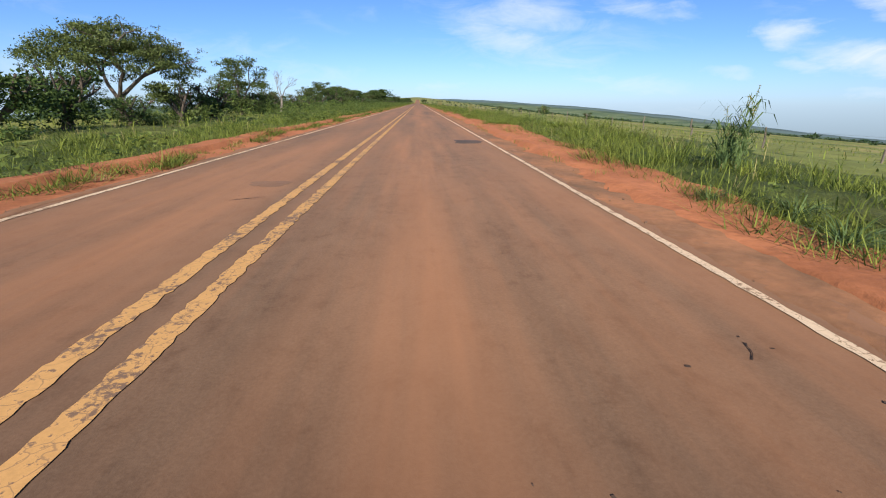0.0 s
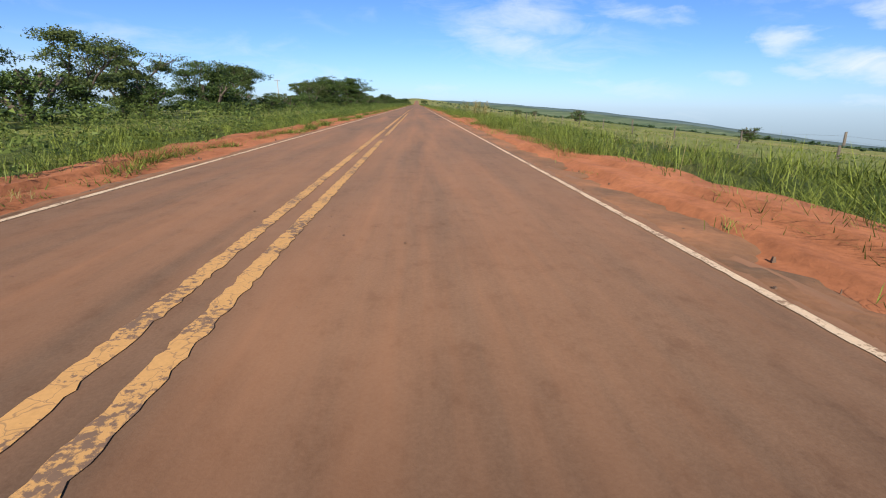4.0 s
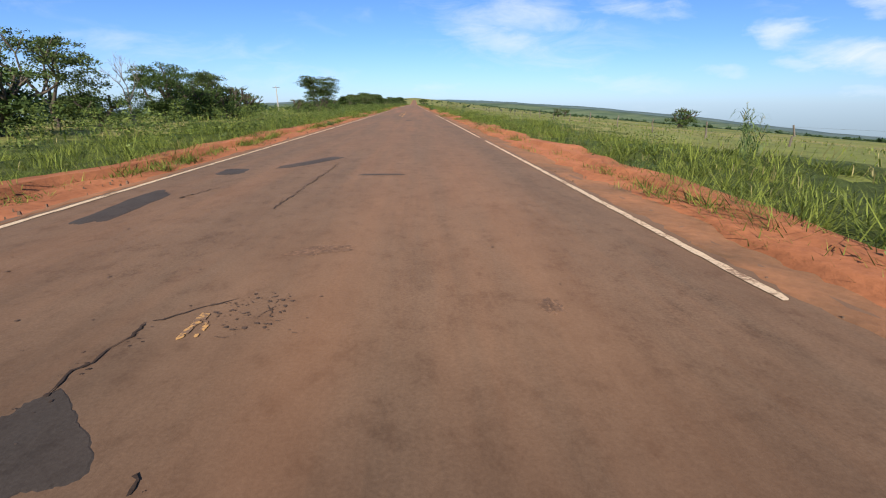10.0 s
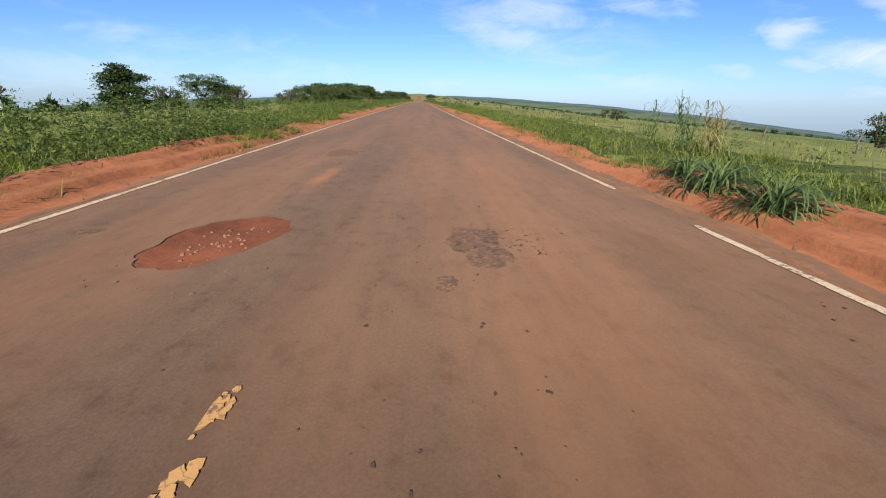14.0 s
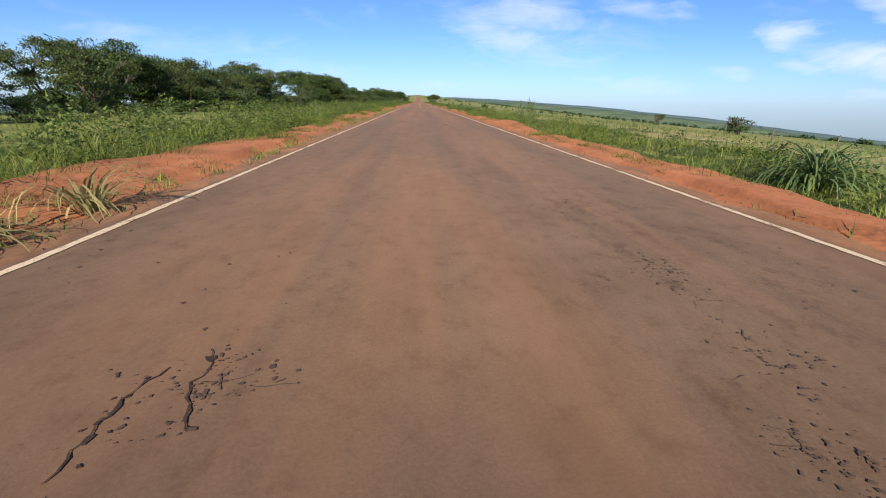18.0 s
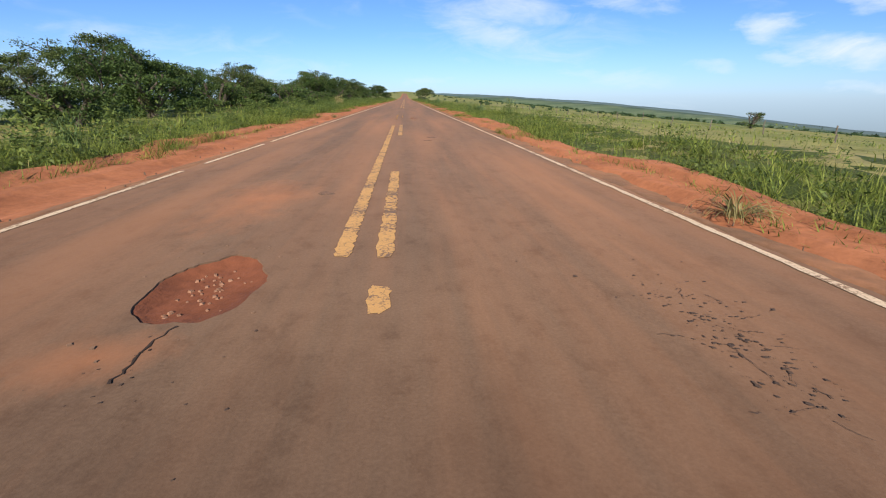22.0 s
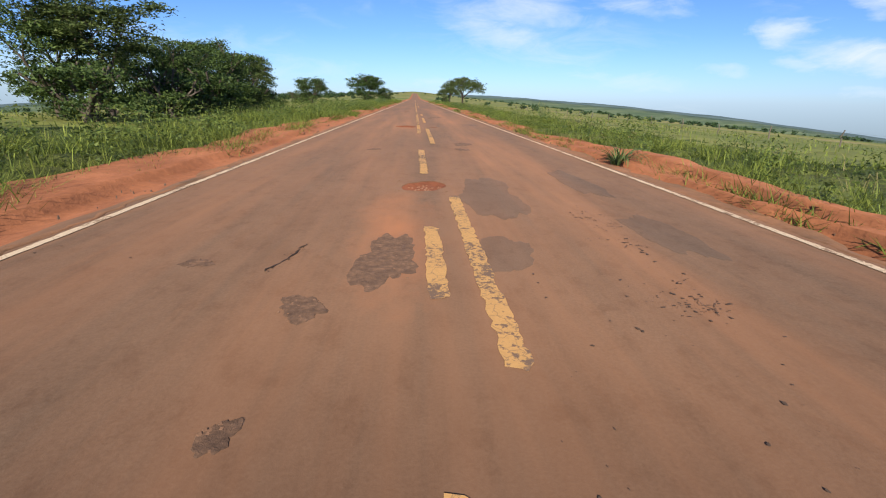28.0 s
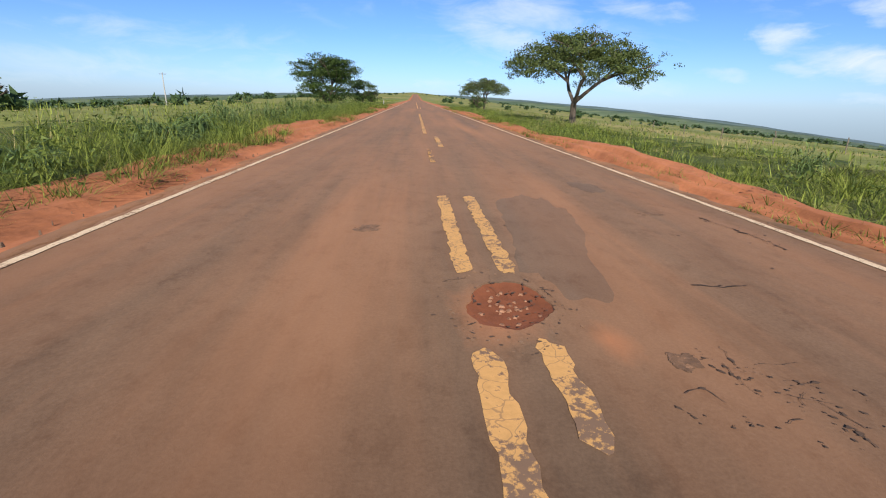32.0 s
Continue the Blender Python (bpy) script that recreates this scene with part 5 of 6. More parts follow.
def grow(v, f, tips, base, way, length, radius, depth, r, spread, rise):
    """A limb in three bent pieces that forks at its end."""
    p, d = Vector(base), Vector(way).normalized()
    for i in range(3):
        d = (d + Vector((r.uniform(-1, 1), r.uniform(-1, 1), r.uniform(-0.4, 1) * rise)) * 0.22).normalized()
        q = p + d * length / 3
        tube(v, f, p, q, radius * (1 - 0.12 * i), radius * (1 - 0.12 * (i + 1)), 6 if radius > 0.07 else 4)
        p = q
        if depth <= 1:
            tips.append(tuple(p))
    if depth > 0:
        for i in range(r.choice((2, 3, 3))):
            a = r.uniform(0, 6.2832)
            w = (d + Vector((math.cos(a), math.sin(a), r.uniform(-0.25, 0.6) * rise)) * spread).normalized()
            grow(v, f, tips, p, w, length * r.uniform(0.6, 0.85), radius * 0.58, depth - 1, r, spread, rise)
    else:
        tips.append(tuple(p))


def tree_kind(name, seed, height, width, trunk, crown_low, leaves, leaf, shape, mat, label, bark=M_BARK, depth=3, spread=0.75, rise=0.7, radius=0.16):
    """A tree of its full size at the origin: trunk with limbs, and a crown of leaf clumps set round the limb ends and lobes."""
    r = random.Random(seed)
    v, f, tips = [], [], []
    stems = 1 if trunk > 0.9 else 3
    for _ in range(stems):
        a = r.uniform(0, 6.28)
        lean = (0.15 if stems == 1 else 0.5)
        p = Vector((0, 0, -0.15)) if stems == 1 else Vector((0.25 * math.cos(a), 0.25 * math.sin(a), -0.15))
        q = Vector((lean * math.cos(a) * trunk, lean * math.sin(a) * trunk, trunk))
        mid = p.lerp(q, 0.5) + Vector((r.uniform(-0.1, 0.1), r.uniform(-0.1, 0.1), 0))
        tube(v, f, p, mid, radius * 1.35, radius * 1.05, 9)
        tube(v, f, mid, q, radius * 1.05, radius * 0.9, 9)
        for i in range(3 if stems == 1 else 2):
            b = a + 2.1 * i + r.uniform(-0.5, 0.5)
            grow(v, f, tips, q, (math.cos(b) * spread, math.sin(b) * spread, 0.9), (height - trunk) * 0.36, radius * 0.62, depth - 1, r, spread, rise)
    limbs = np.array(v, np.float32)
    # fit the limbs into the crown's size
    top, half = limbs[:, 2].max(), np.abs(limbs[:, :2]).max()
    sx = min(1.6, (width * 0.46) / half)
    limbs[:, 2] = np.where(limbs[:, 2] > trunk, trunk + (limbs[:, 2] - trunk) * ((height * 0.93 - trunk) / max(top - trunk, 0.1)), limbs[:, 2])
    fac = np.clip((limbs[:, 2:3] - trunk * 0.6) / max(height * 0.3, 0.2), 0, 1)
    limbs[:, :2] *= 1 + (sx - 1) * fac
    t = np.array(tips, np.float32)
    t[:, 2] = trunk + (t[:, 2] - trunk) * ((height * 0.93 - trunk) / max(top - trunk, 0.1))
    t[:, :2] *= sx
    thing = new(name)
    part("trunk", add_mesh("trunk", limbs, f, bark, True), thing)
    if leaves:
        n = np.random.default_rng(seed)
        lobes = []
        for i in range(shape[0]):
            a, g = n.uniform(0, 6.283), n.uniform(0.15, 1) ** 0.6
            z = n.uniform(crown_low, height * (1 - shape[2] * 0.5))
            env = np.sqrt(max(0.08, 1 - ((z - (crown_low + height) / 2) / ((height - crown_low) / 2 + 0.01)) ** 2)) if shape[1] == "round" else math.sqrt(max(0.15, 1 - max(0.0, ((z - crown_low) / (height - crown_low) - 0.25) / 0.78) ** 2)) if shape[1] == "full" else (0.25 + 0.75 * ((z - crown_low) / (height - crown_low)) ** 0.7)
            lobes.append((math.cos(a) * g * env * width * 0.42, math.sin(a) * g * env * width * 0.42, z))
        if shape[1] == "dome":
            lobes = [(math.cos(2.4 * i) * width * 0.44 * q, math.sin(2.4 * i) * width * 0.44 * q, height * (0.90 - 0.30 * q * q) - shape[3] * (i % 3)) for i in range(shape[0]) for q in [math.sqrt((i + 0.5) / shape[0])]]
        lobes = np.array(lobes)
        # twigs with leaves stand on the shells of the lobes and round the limb ends; each holds a small flat bunch of leaves
        share = {"dome": 0.12, "full": 0.2, "round": 0.12, "flat": 0.5, "plate": 0.6}[shape[1]]
        twigs = max(24, leaves // 26)
        ends = t[t[:, 2] > crown_low * 0.85]
        ends = ends if len(ends) else lobes
        w1 = ends[n.integers(0, len(ends), int(twigs * share))]
        w1 = w1 + n.normal(0, 1, w1.shape) * np.array([0.06 * width, 0.06 * width, 0.028 * height])
        lp = lobes[n.integers(0, len(lobes), twigs - len(w1))]
        dirs = n.normal(0, 1, lp.shape)
        dirs[:, 2] = np.where(n.uniform(0, 1, len(dirs)) < 0.7, np.abs(dirs[:, 2]), dirs[:, 2])
        dirs /= np.linalg.norm(dirs, axis=1)[:, None]
        w2 = lp + dirs * np.array([shape[2] * width * 0.44, shape[2] * width * 0.44, shape[2] * height * 0.30]) * (n.uniform(0.5, 1.0, (len(lp), 1)) ** 0.5)
        w = np.concatenate([w1, w2])
        c = w[n.integers(0, len(w), leaves)] + n.normal(0, 1, (leaves, 3)) * np.array([1.25, 1.25, 0.6]) * leaf * 1.15
        c[:, 2] = np.clip(c[:, 2], crown_low * 0.6, height * 1.02)
        lv, lf = leaf_sheet(c, np.full(len(c), leaf), seed + 3, 0.55)
        part("crown", add_mesh("crown", lv, lf, mat), thing)
    return tagged(thing, label, "tree" if height > 2.6 else "bush")


KINDS = {
    "wood": tree_kind("broad_tree", 21, 6.0, 7.5, 1.0, 0.7, 15000, 0.15, (34, "round", 0.30), M_LEAF, "leafy dark green tree at the wood's edge", depth=3),
    "wood2": tree_kind("broad_tree", 22, 6.0, 7.0, 1.2, 0.8, 13000, 0.148, (28, "round", 0.28), M_LEAF_OLIVE, "leafy olive green tree at the wood's edge", depth=3),
    "wood3": tree_kind("tall_tree", 27, 6.0, 5.6, 1.4, 1.0, 11500, 0.145, (24, "round", 0.29), M_LEAF_OLIVE, "tall olive green tree with an uneven crown", depth=3, rise=0.9),
    "thicket": tree_kind("thicket", 23, 2.8, 5.5, 0.3, 0.05, 6500, 0.135, (26, "full", 0.30), M_LEAF, "wide tangled dark green thicket", depth=2),
    "wide": tree_kind("wide_tree", 3, 6.0, 9.0, 1.6, 2.0, 18000, 0.14, (34, "flat", 0.24), M_LEAF, "wide-spreading green tree with layered branches", spread=1.0, rise=0.45, depth=4),
    "open": tree_kind("open_tree", 4, 7.0, 6.0, 1.0, 1.7, 13000, 0.12, (18, "plate", 0.20), M_LEAF_OLIVE, "slender tree with a thin open crown on forking limbs", spread=0.8, radius=0.15, depth=4),
    "umbrella": tree_kind("umbrella_tree", 5, 6.6, 12.5, 1.5, 2.6, 34000, 0.14, (74, "dome", 0.18, 0.55), M_LEAF_OLIVE, "umbrella-shaped tree with forking limbs and a flat crown", spread=1.15, rise=0.35, radius=0.24, depth=4),
    "mango": tree_kind("round_tree", 6, 8.6, 12.0, 0.9, 0.5, 26000, 0.19, (44, "round", 0.30), M_LEAF, "dense dark green tree with a rounded crown to the ground"),
    "solo": tree_kind("dense_tree", 31, 6.0, 7.2, 0.9, 0.35, 26000, 0.15, (60, "full", 0.30), M_LEAF, "dense dark green tree branching near the ground"),
    "column": tree_kind("column_tree", 7, 4.2, 2.2, 0.8, 0.5, 8500, 0.14, (20, "full", 0.42), M_LEAF, "narrow dark green upright tree", spread=0.3),
    "bush": tree_kind("bush", 8, 2.4, 3.4, 0.3, 0.1, 3400, 0.13, (12, "round", 0.40), M_LEAF, "low dense dark green bush"),
    "bush2": tree_kind("bush", 9, 2.5, 3.0, 0.3, 0.15, 3000, 0.125, (10, "round", 0.38), M_LEAF_OLIVE, "low loose olive green bush"),
    "bare": tree_kind("bare_tree", 10, 6.2, 5.0, 1.9, 2.0, 0, 0.2, (4, "flat", 0.2), M_LEAF, "dead bare grey tree with forked branches", bark=M_BARE, depth=5, spread=0.6, radius=0.15),
}
BASE = {"wood": 6.0, "wood2": 6.0, "wood3": 6.0, "thicket": 2.8, "wide": 6.0, "open": 7.0, "umbrella": 6.6, "mango": 8.6, "solo": 6.0, "column": 4.2, "bush": 2.4, "bush2": 2.5, "bare": 6.2}
USED = set()
WOODS = ("wood", "wood2", "wood3", "wide", "open", "thicket")      # grown to uneven heights


def plant(kind, x, y, height, turn=None, widen=1.0, exact=False):
    """Sets a tree of the kind at its place; the first of a kind is the one that was built."""
    k = height / BASE[kind] * (0.86 + 0.16 * math.sin(x * 5.3 + y * 1.9) if kind in WOODS and not exact else 1.0)
    rz = (x * 37.7 + y * 13.1) % 360 if turn is None else turn
    m = pose(x, y, zg(x, y) - 0.05, 0, 0, rz) @ Matrix.Diagonal((k * widen, k * widen, k, 1))
    if kind in USED:
        was = KINDS[kind].scale
        ob = copy_thing(KINDS[kind], m @ Matrix.Diagonal((1 / was.x, 1 / was.y, 1 / was.z, 1)))
        return ob
    USED.add(kind)
    KINDS[kind].matrix_basis = m
    return KINDS[kind]


# first stretch, by the open left side
plant("umbrella", -15.6, 28.6, 5.6, turn=70, widen=0.85)
plant("wood", -19.5, 31, 3.8)
plant("wood", -21.0, 21, 3.6)
plant("thicket", -12.6, 16, 2.4)
plant("thicket", -12.4, 24, 2.2)
plant("thicket", -13.2, 32, 2.4)
plant("thicket", -13.8, 45, 1.8)
plant("thicket", -16.5, 57, 1.6)
plant("thicket", -16.5, 66, 1.8)
plant("thicket", -16.0, 74, 1.7)
plant("thicket", -16.0, 85, 2.6)
plant("wood2", -14.4, 44.0, 5.0, exact=True, widen=0.9)
plant("bush", -12.5, 20, 2.6)
plant("bush2", -12.0, 28, 2.4)
plant("bush", -12.8, 34, 2.6)
plant("bare", -13.8, 54.4, 5.0, widen=1.15)
plant("thicket", -14.6, 48.5, 2.3)
plant("wood3", -17.0, 50.0, 3.5, exact=True)
plant("bush", -15.5, 53, 2.2)
plant("bush2", -16.5, 60, 2.4)
plant("wood2", -21.0, 62, 3.0)
plant("bush", -16.0, 70, 2.4)
plant("bush", -15.5, 76, 2.2)
plant("wood2", -20.0, 80, 2.3)
plant("open", -17.0, 93.5, 6.2)
plant("bush", -15.5, 97, 3.4)
# the wood beside the road
for i in range(13):
    plant(("wood", "wood2", "wide", "wood3", "wood2")[i % 5], -16.0 - 2.5 * ((i * 7) % 5) / 4, 102 + 7.0 * i, (4.4 + 0.12 * i if i < 8 else 2.7) + 0.6 * ((i * 3) % 4) / 3)
for i in range(14):
    if i % 2 == 0:
        plant(("wood2", "wood")[i // 2 % 2], -22.0 - 3.0 * ((i * 5) % 4) / 3, 105 + 7.6 * i, (4.6 if i < 6 else 2.8) + 0.8 * ((i * 3) % 4) / 3)
    plant("thicket", -14.6 - 1.5 * ((i * 3) % 4) / 3, 101 + 8.4 * i, 2.4 + 0.5 * (i % 3) / 2)
plant("wood3", -17.4, 174.5, 4.3, exact=True)
plant("wood", -17.6, 184.5, 5.2, exact=True)
plant("wood2", -17.8, 195.5, 5.2, exact=True)
plant("wood", -15.8, 188, 6.2, exact=True)
plant("wood2", -16.8, 180, 4.6, exact=True)
plant("wood3", -18.0, 172, 2.9)
plant("wood3", -17.0, 194.5, 5.6, exact=True)
plant("open", -18.5, 199, 6.0)
plant("wide", -14.4, 210, 6.9, widen=1.0, exact=True)
plant("wood", -15.8, 211.5, 6.2, exact=True)
plant("thicket", -14.5, 203, 2.6)
plant("thicket", -15.5, 217, 2.6)
plant("wood", -20, 208, 5.0)
plant("wood2", -20, 232, 5.0)
plant("thicket", -14.5, 227, 2.6)
plant("thicket", -15.0, 246, 2.6)
plant("thicket", -15.0, 259, 2.6)
plant("thicket", -16.0, 270, 2.8)
plant("bush", -13.5, 206, 2.6)
plant("wood2", -17.0, 221, 5.6)
plant("solo", -16.5, 229, 4.6, widen=1.1)
plant("solo", -16.8, 237, 5.2, widen=1.2)
plant("wide", -15.2, 240, 5.2)
plant("bush", -14.0, 234, 2.8)
plant("wood", -17.5, 247, 4.0)
plant("bush", -14.5, 252, 3.0)
plant("wood2", -16.5, 258, 4.8)
plant("bare", -15.0, 262, 4.4)
plant("wood", -15.1, 265.5, 4.8)
plant("bush", -14.5, 271, 2.7)
plant("bush2", -14.0, 276, 2.7)
plant("wood2", -16.4, 273.5, 3.9, exact=True)
plant("wood3", -17.0, 277.5, 3.9, exact=True)
plant("thicket", -14.6, 275, 2.9)
plant("bush", -15.5, 282, 2.4)
plant("open", -12.5, 303.0, 5.2, widen=1.75, exact=True)
plant("bush2", -14.5, 299, 1.8)
plant("bush", -13.4, 301.5, 1.7)
plant("thicket", -15.5, 306, 1.8)
plant("bush2", -13.6, 310, 1.5)
plant("thicket", -14.5, 327, 1.7)
plant("thicket", -16.0, 337, 1.8)
plant("wood", -15.8, 322.8, 4.4, widen=1.2, exact=True)
plant("bush", -13.5, 316, 2.6)
plant("column", -14.9, 345, 2.9, widen=1.5)
plant("wood", -12.9, 350, 3.3, widen=1.15)
plant("bush", -19.0, 357, 2.2)
plant("bush2", -17.0, 366, 2.4)
plant("bush", -21.0, 374, 2.6)
plant("bush2", -20.0, 396, 2.5)
plant("bush", -22.5, 414.7, 2.3)
plant("wood2", -22.5, 421.6, 3.7, exact=True)
plant("wood", -25.0, 425, 4.6)
plant("bush", -26.0, 415, 2.8)
# the second wood, set back from the road, with a gap in it
for i in range(15):
    y = 432 + 6.6 * i
    if 474 < y < 496:
        continue
    plant(("wood3", "wood2", "mango", "wide", "wood")[i % 5], -23.0 - 6.0 * ((i * 7) % 6) / 5, y, (4.2 if y < 450 else 5.3 if y < 478 else 4.6 if y < 478 else 2.4 if y < 506 else 6.2) + 0.9 * ((i * 3) % 4) / 3)
for i in range(11):
    y = 436 + 9.4 * i
    if not 468 < y < 496:
        plant(("wood2", "wood")[i % 2], -19.5 - 2.0 * ((i * 7) % 4) / 3, y, (4.4 if y < 478 else 4.8) + 0.7 * (i % 3) / 2)
    plant("thicket", -19.5 - 2.0 * ((i * 3) % 4) / 3, 431 + 9.0 * i, 2.0 + 0.5 * (i % 3) / 2)
plant("wood", -21.5, 470, 4.9)
for x, y, h in ((-20.2, 445, 4.7), (-21.2, 452, 5.2), (-20.0, 459, 5.0), (-24.0, 456, 6.0), (-23.5, 464, 5.8)):
    plant(("wood", "wood2")[int(y) % 2], x, y, h)
plant("open", -22.0, 482.5, 5.6, exact=True)
plant("wood", -23.6, 484.5, 4.4)
plant("thicket", -20.0, 482.0, 2.6)
plant("wood2", -23.5, 477, 5.2)
plant("wood3", -21.0, 497.5, 3.8, exact=True)
plant("wood", -20.8, 508.5, 6.7, exact=True)
plant("wood2", -19.4, 512.0, 5.8, exact=True)
plant("wood3", -20.4, 521.0, 6.8, exact=True)
plant("wood", -18.8, 541.0, 5.0, exact=True)
plant("wood3", -19.2, 532.0, 3.7, exact=True)
plant("wood2", -17.6, 556.5, 3.9, exact=True)
plant("wood", -19.0, 551.0, 3.9, exact=True)
plant("thicket", -16.0, 554.0, 2.4)
plant("thicket", -16.6, 531.0, 2.2)
plant("wood3", -20.6, 428.0, 4.0, exact=True)
plant("wood", -21.4, 441.0, 5.0, exact=True)
plant("wood3", -20.2, 449.5, 4.6, exact=True)
plant("wood2", -20.0, 466.5, 5.3, exact=True)
plant("wood", -26.5, 503, 4.0)
for y, h in ((446, 2.2), (453, 2.4), (460, 2.1), (467, 2.3), (474, 2.0), (481, 1.9)):
    plant("thicket", -17.6 - 0.5 * (y % 3), y, h)
plant("wide", -28.0, 519, 8.0)
plant("wood", -18.8, 523, 4.4)
plant("wood2", -22.0, 528, 4.2)
plant("wood2", -20.5, 517, 5.6)
plant("thicket", -16.8, 520, 2.8)
plant("wood", -24.0, 512, 6.8)
for i in range(17):
    plant("thicket", -13.6 - 1.6 * ((i * 3) % 4) / 3, 527 + 9.2 * i, 2.7 + 0.6 * (i % 3) / 2)
    if i % 2 == 0:
        plant(("wood", "wood2")[i // 2 % 2], -20.5 - 3.0 * ((i * 7) % 4) / 3, 524 + 9.6 * i, 5.0 + 1.3 * (i % 4) / 3)
for i in range(7):
    plant(("wood2", "wood", "wide")[i % 3], -16.5 - 4.0 * ((i * 5) % 4) / 3, 528 + 8.0 * i, 3.8 + 0.8 * ((i * 3) % 4) / 3)
plant("wood", -15.6, 594.5, 5.9, exact=True)
plant("wood2", -17.8, 601, 6.2, exact=True)
plant("thicket", -15.0, 578, 2.6)
plant("wood3", -17.4, 581, 3.2, exact=True)
plant("thicket", -13.6, 592, 2.8)
plant("thicket", -13.8, 600, 2.8)
for y, h in ((548, 5.0), (555, 5.2), (562, 4.8), (569, 4.4), (576, 3.4), (583, 3.3)):
    plant(("wood", "wood2")[y % 2], -15.8 - (y % 3), y, h)
plant("wood2", -17.0, 597, 5.0)
plant("wood", -15.5, 606, 5.4)
plant("wood2", -17.5, 611, 5.4)
plant("wood", -15.8, 617, 6.0, exact=True)
plant("wood2", -15.4, 626, 5.5, exact=True)
plant("mango", -14.6, 638, 6.3, widen=0.95)
plant("wood", -17.0, 645, 5.6)
plant("bush", -13.2, 608, 2.6)
plant("bush2", -13.0, 622, 2.4)
plant("wood2", -15.5, 652, 5.6)
plant("open", -15.6, 668.5, 6.0, widen=1.6, exact=True)
plant("wood", -17.5, 668, 5.2)
plant("wood", -15.0, 675, 4.8)
plant("bush", -13.5, 670, 2.8)
plant("wood", -15.8, 681.5, 5.5, widen=1.05, exact=True)
plant("wood", -17.0, 676, 5.2)
plant("wood2", -18.0, 686, 5.4)
plant("wood3", -17.5, 690, 4.6)
plant("wood", -17.2, 694.5, 5.4, exact=True)
plant("wood2", -15.6, 688.0, 4.8, exact=True)
plant("wood3", -19.6, 703.0, 4.5, exact=True, widen=1.1)
plant("thicket", -16.8, 699, 1.9)
plant("thicket", -15.0, 681, 2.8)
plant("thicket", -15.5, 690, 2.8)
plant("thicket", -15.0, 693, 1.8)
plant("bare", -16.5, 681, 4.4)
plant("bush", -17.5, 690, 3.0)
plant("solo", -17.4, 725, 4.3, widen=1.1)
plant("bush", -22.0, 740, 2.2)
plant("bush2", -27.0, 752, 2.6)
plant("solo", -17.0, 814, 9.0, widen=1.25)
plant("wood", -11.0, 818, 5.2)
plant("bush", -10.5, 835, 3.0)
plant("bush2", -12.5, 850, 3.0)
# right side
plant("umbrella", 10.7, 754.5, 6.3, turn=20, widen=0.9)
plant("umbrella", 11.0, 801, 5.2, turn=200, widen=0.9)
plant("bush", 9.4, 797, 2.4)
plant("bush", 114.0, 429, 9.0)
plant("bush", 96.0, 545, 6.0)
plant("bush2", 150.0, 700, 7.0)
plant("bush", 70.0, 190, 3.2)

# ---- far woods and ridges ----
def far_woods(name, n, seed, where, size, label):
    """Scattered distant trees, each a clump of large leaf masses."""
    r = np.random.default_rng(seed)
    x, y, s = where(r, n)
    per = 60
    s = np.repeat(s, per)
    cx, cy = np.repeat(x, per), np.repeat(y, per)
    d = r.normal(0, 1, (len(cx), 3))
    d /= np.linalg.norm(d, axis=1)[:, None]
    g = r.uniform(0.5, 1.0, len(cx))
    c = np.stack([cx + d[:, 0] * s * g * 0.75, cy + d[:, 1] * s * g * 0.75, ground_z(cx, cy) + s * (0.55 + 0.5 * d[:, 2] * g)], -1)
    v, f = leaf_sheet(c, s * size * 0.8, seed + 1, 0.8)
    tagged(new(name, add_mesh(name, v, f, M_FARLEAF)), label, "woods", kind="stuff")


def right_band(r, n):
    y = r.uniform(120, 2600, n)
    x = 330 + r.uniform(0, 1, n) ** 1.3 * 1400
    row = np.round(x / 240) * 240
    x = np.where(r.uniform(0, 1, n) < 0.75, row + r.normal(0, 12, n), x)
    return np.clip(x, 320, None), y, r.uniform(2.2, 5.0, n)


def left_band(r, n):
    return -r.uniform(0, 1, n) ** 1.2 * 1100 - 120, r.uniform(400, 2600, n), r.uniform(3.0, 8.0, n)


def ahead_band(r, n):
    y = r.uniform(930, 2300, n)
    return np.where(r.uniform(0, 1, n) < 0.5, -1, 1) * r.uniform(16, 420, n), y, r.uniform(1.2, 3.6, n)


far_woods("far_trees", 1300, 61, right_band, 0.75, "distant dark green trees and hedgerows across the valley")
far_woods("far_trees", 420, 63, left_band, 0.75, "distant dark green trees beyond the fields")
far_woods("far_trees", 260, 65, ahead_band, 0.75, "distant trees beside the far end of the road")


def ridge(name, radius, seed, mat, label, dip):
    """A long far ridge round the view; its crest lies lower towards both sides."""
    a = np.radians(np.linspace(-75, 75, 300))
    deg = np.degrees(a)
    crest = np.interp(deg, [-75, -45, -30, -12, -4, 4, 12, 22, 32, 44, 75], dip)
    crest = crest + 0.025 * np.sin(deg * 0.55 + seed) + 0.015 * np.sin(deg * 1.7 + seed * 2) + 0.008 * np.sin(deg * 6.3)
    rows = []
    for k, (dr, share) in enumerate(((-500, -1), (-260, -0.35), (-90, 0.1), (0, 0.35), (500, -1))):
        h = np.tan(np.radians(crest)) * radius
        z = h + (share - 0.35) * 14.0 if share > -1 else h - 150
        rr = radius + dr
        rows.append(np.stack([np.sin(a) * rr, 360 + np.cos(a) * rr, z], -1))
    v = np.concatenate(rows)
    ob = new(name, add_mesh(name, v, grid_faces(5, 300)[:, ::-1], mat, True))
    tagged(ob, label, "hills", kind="structure")


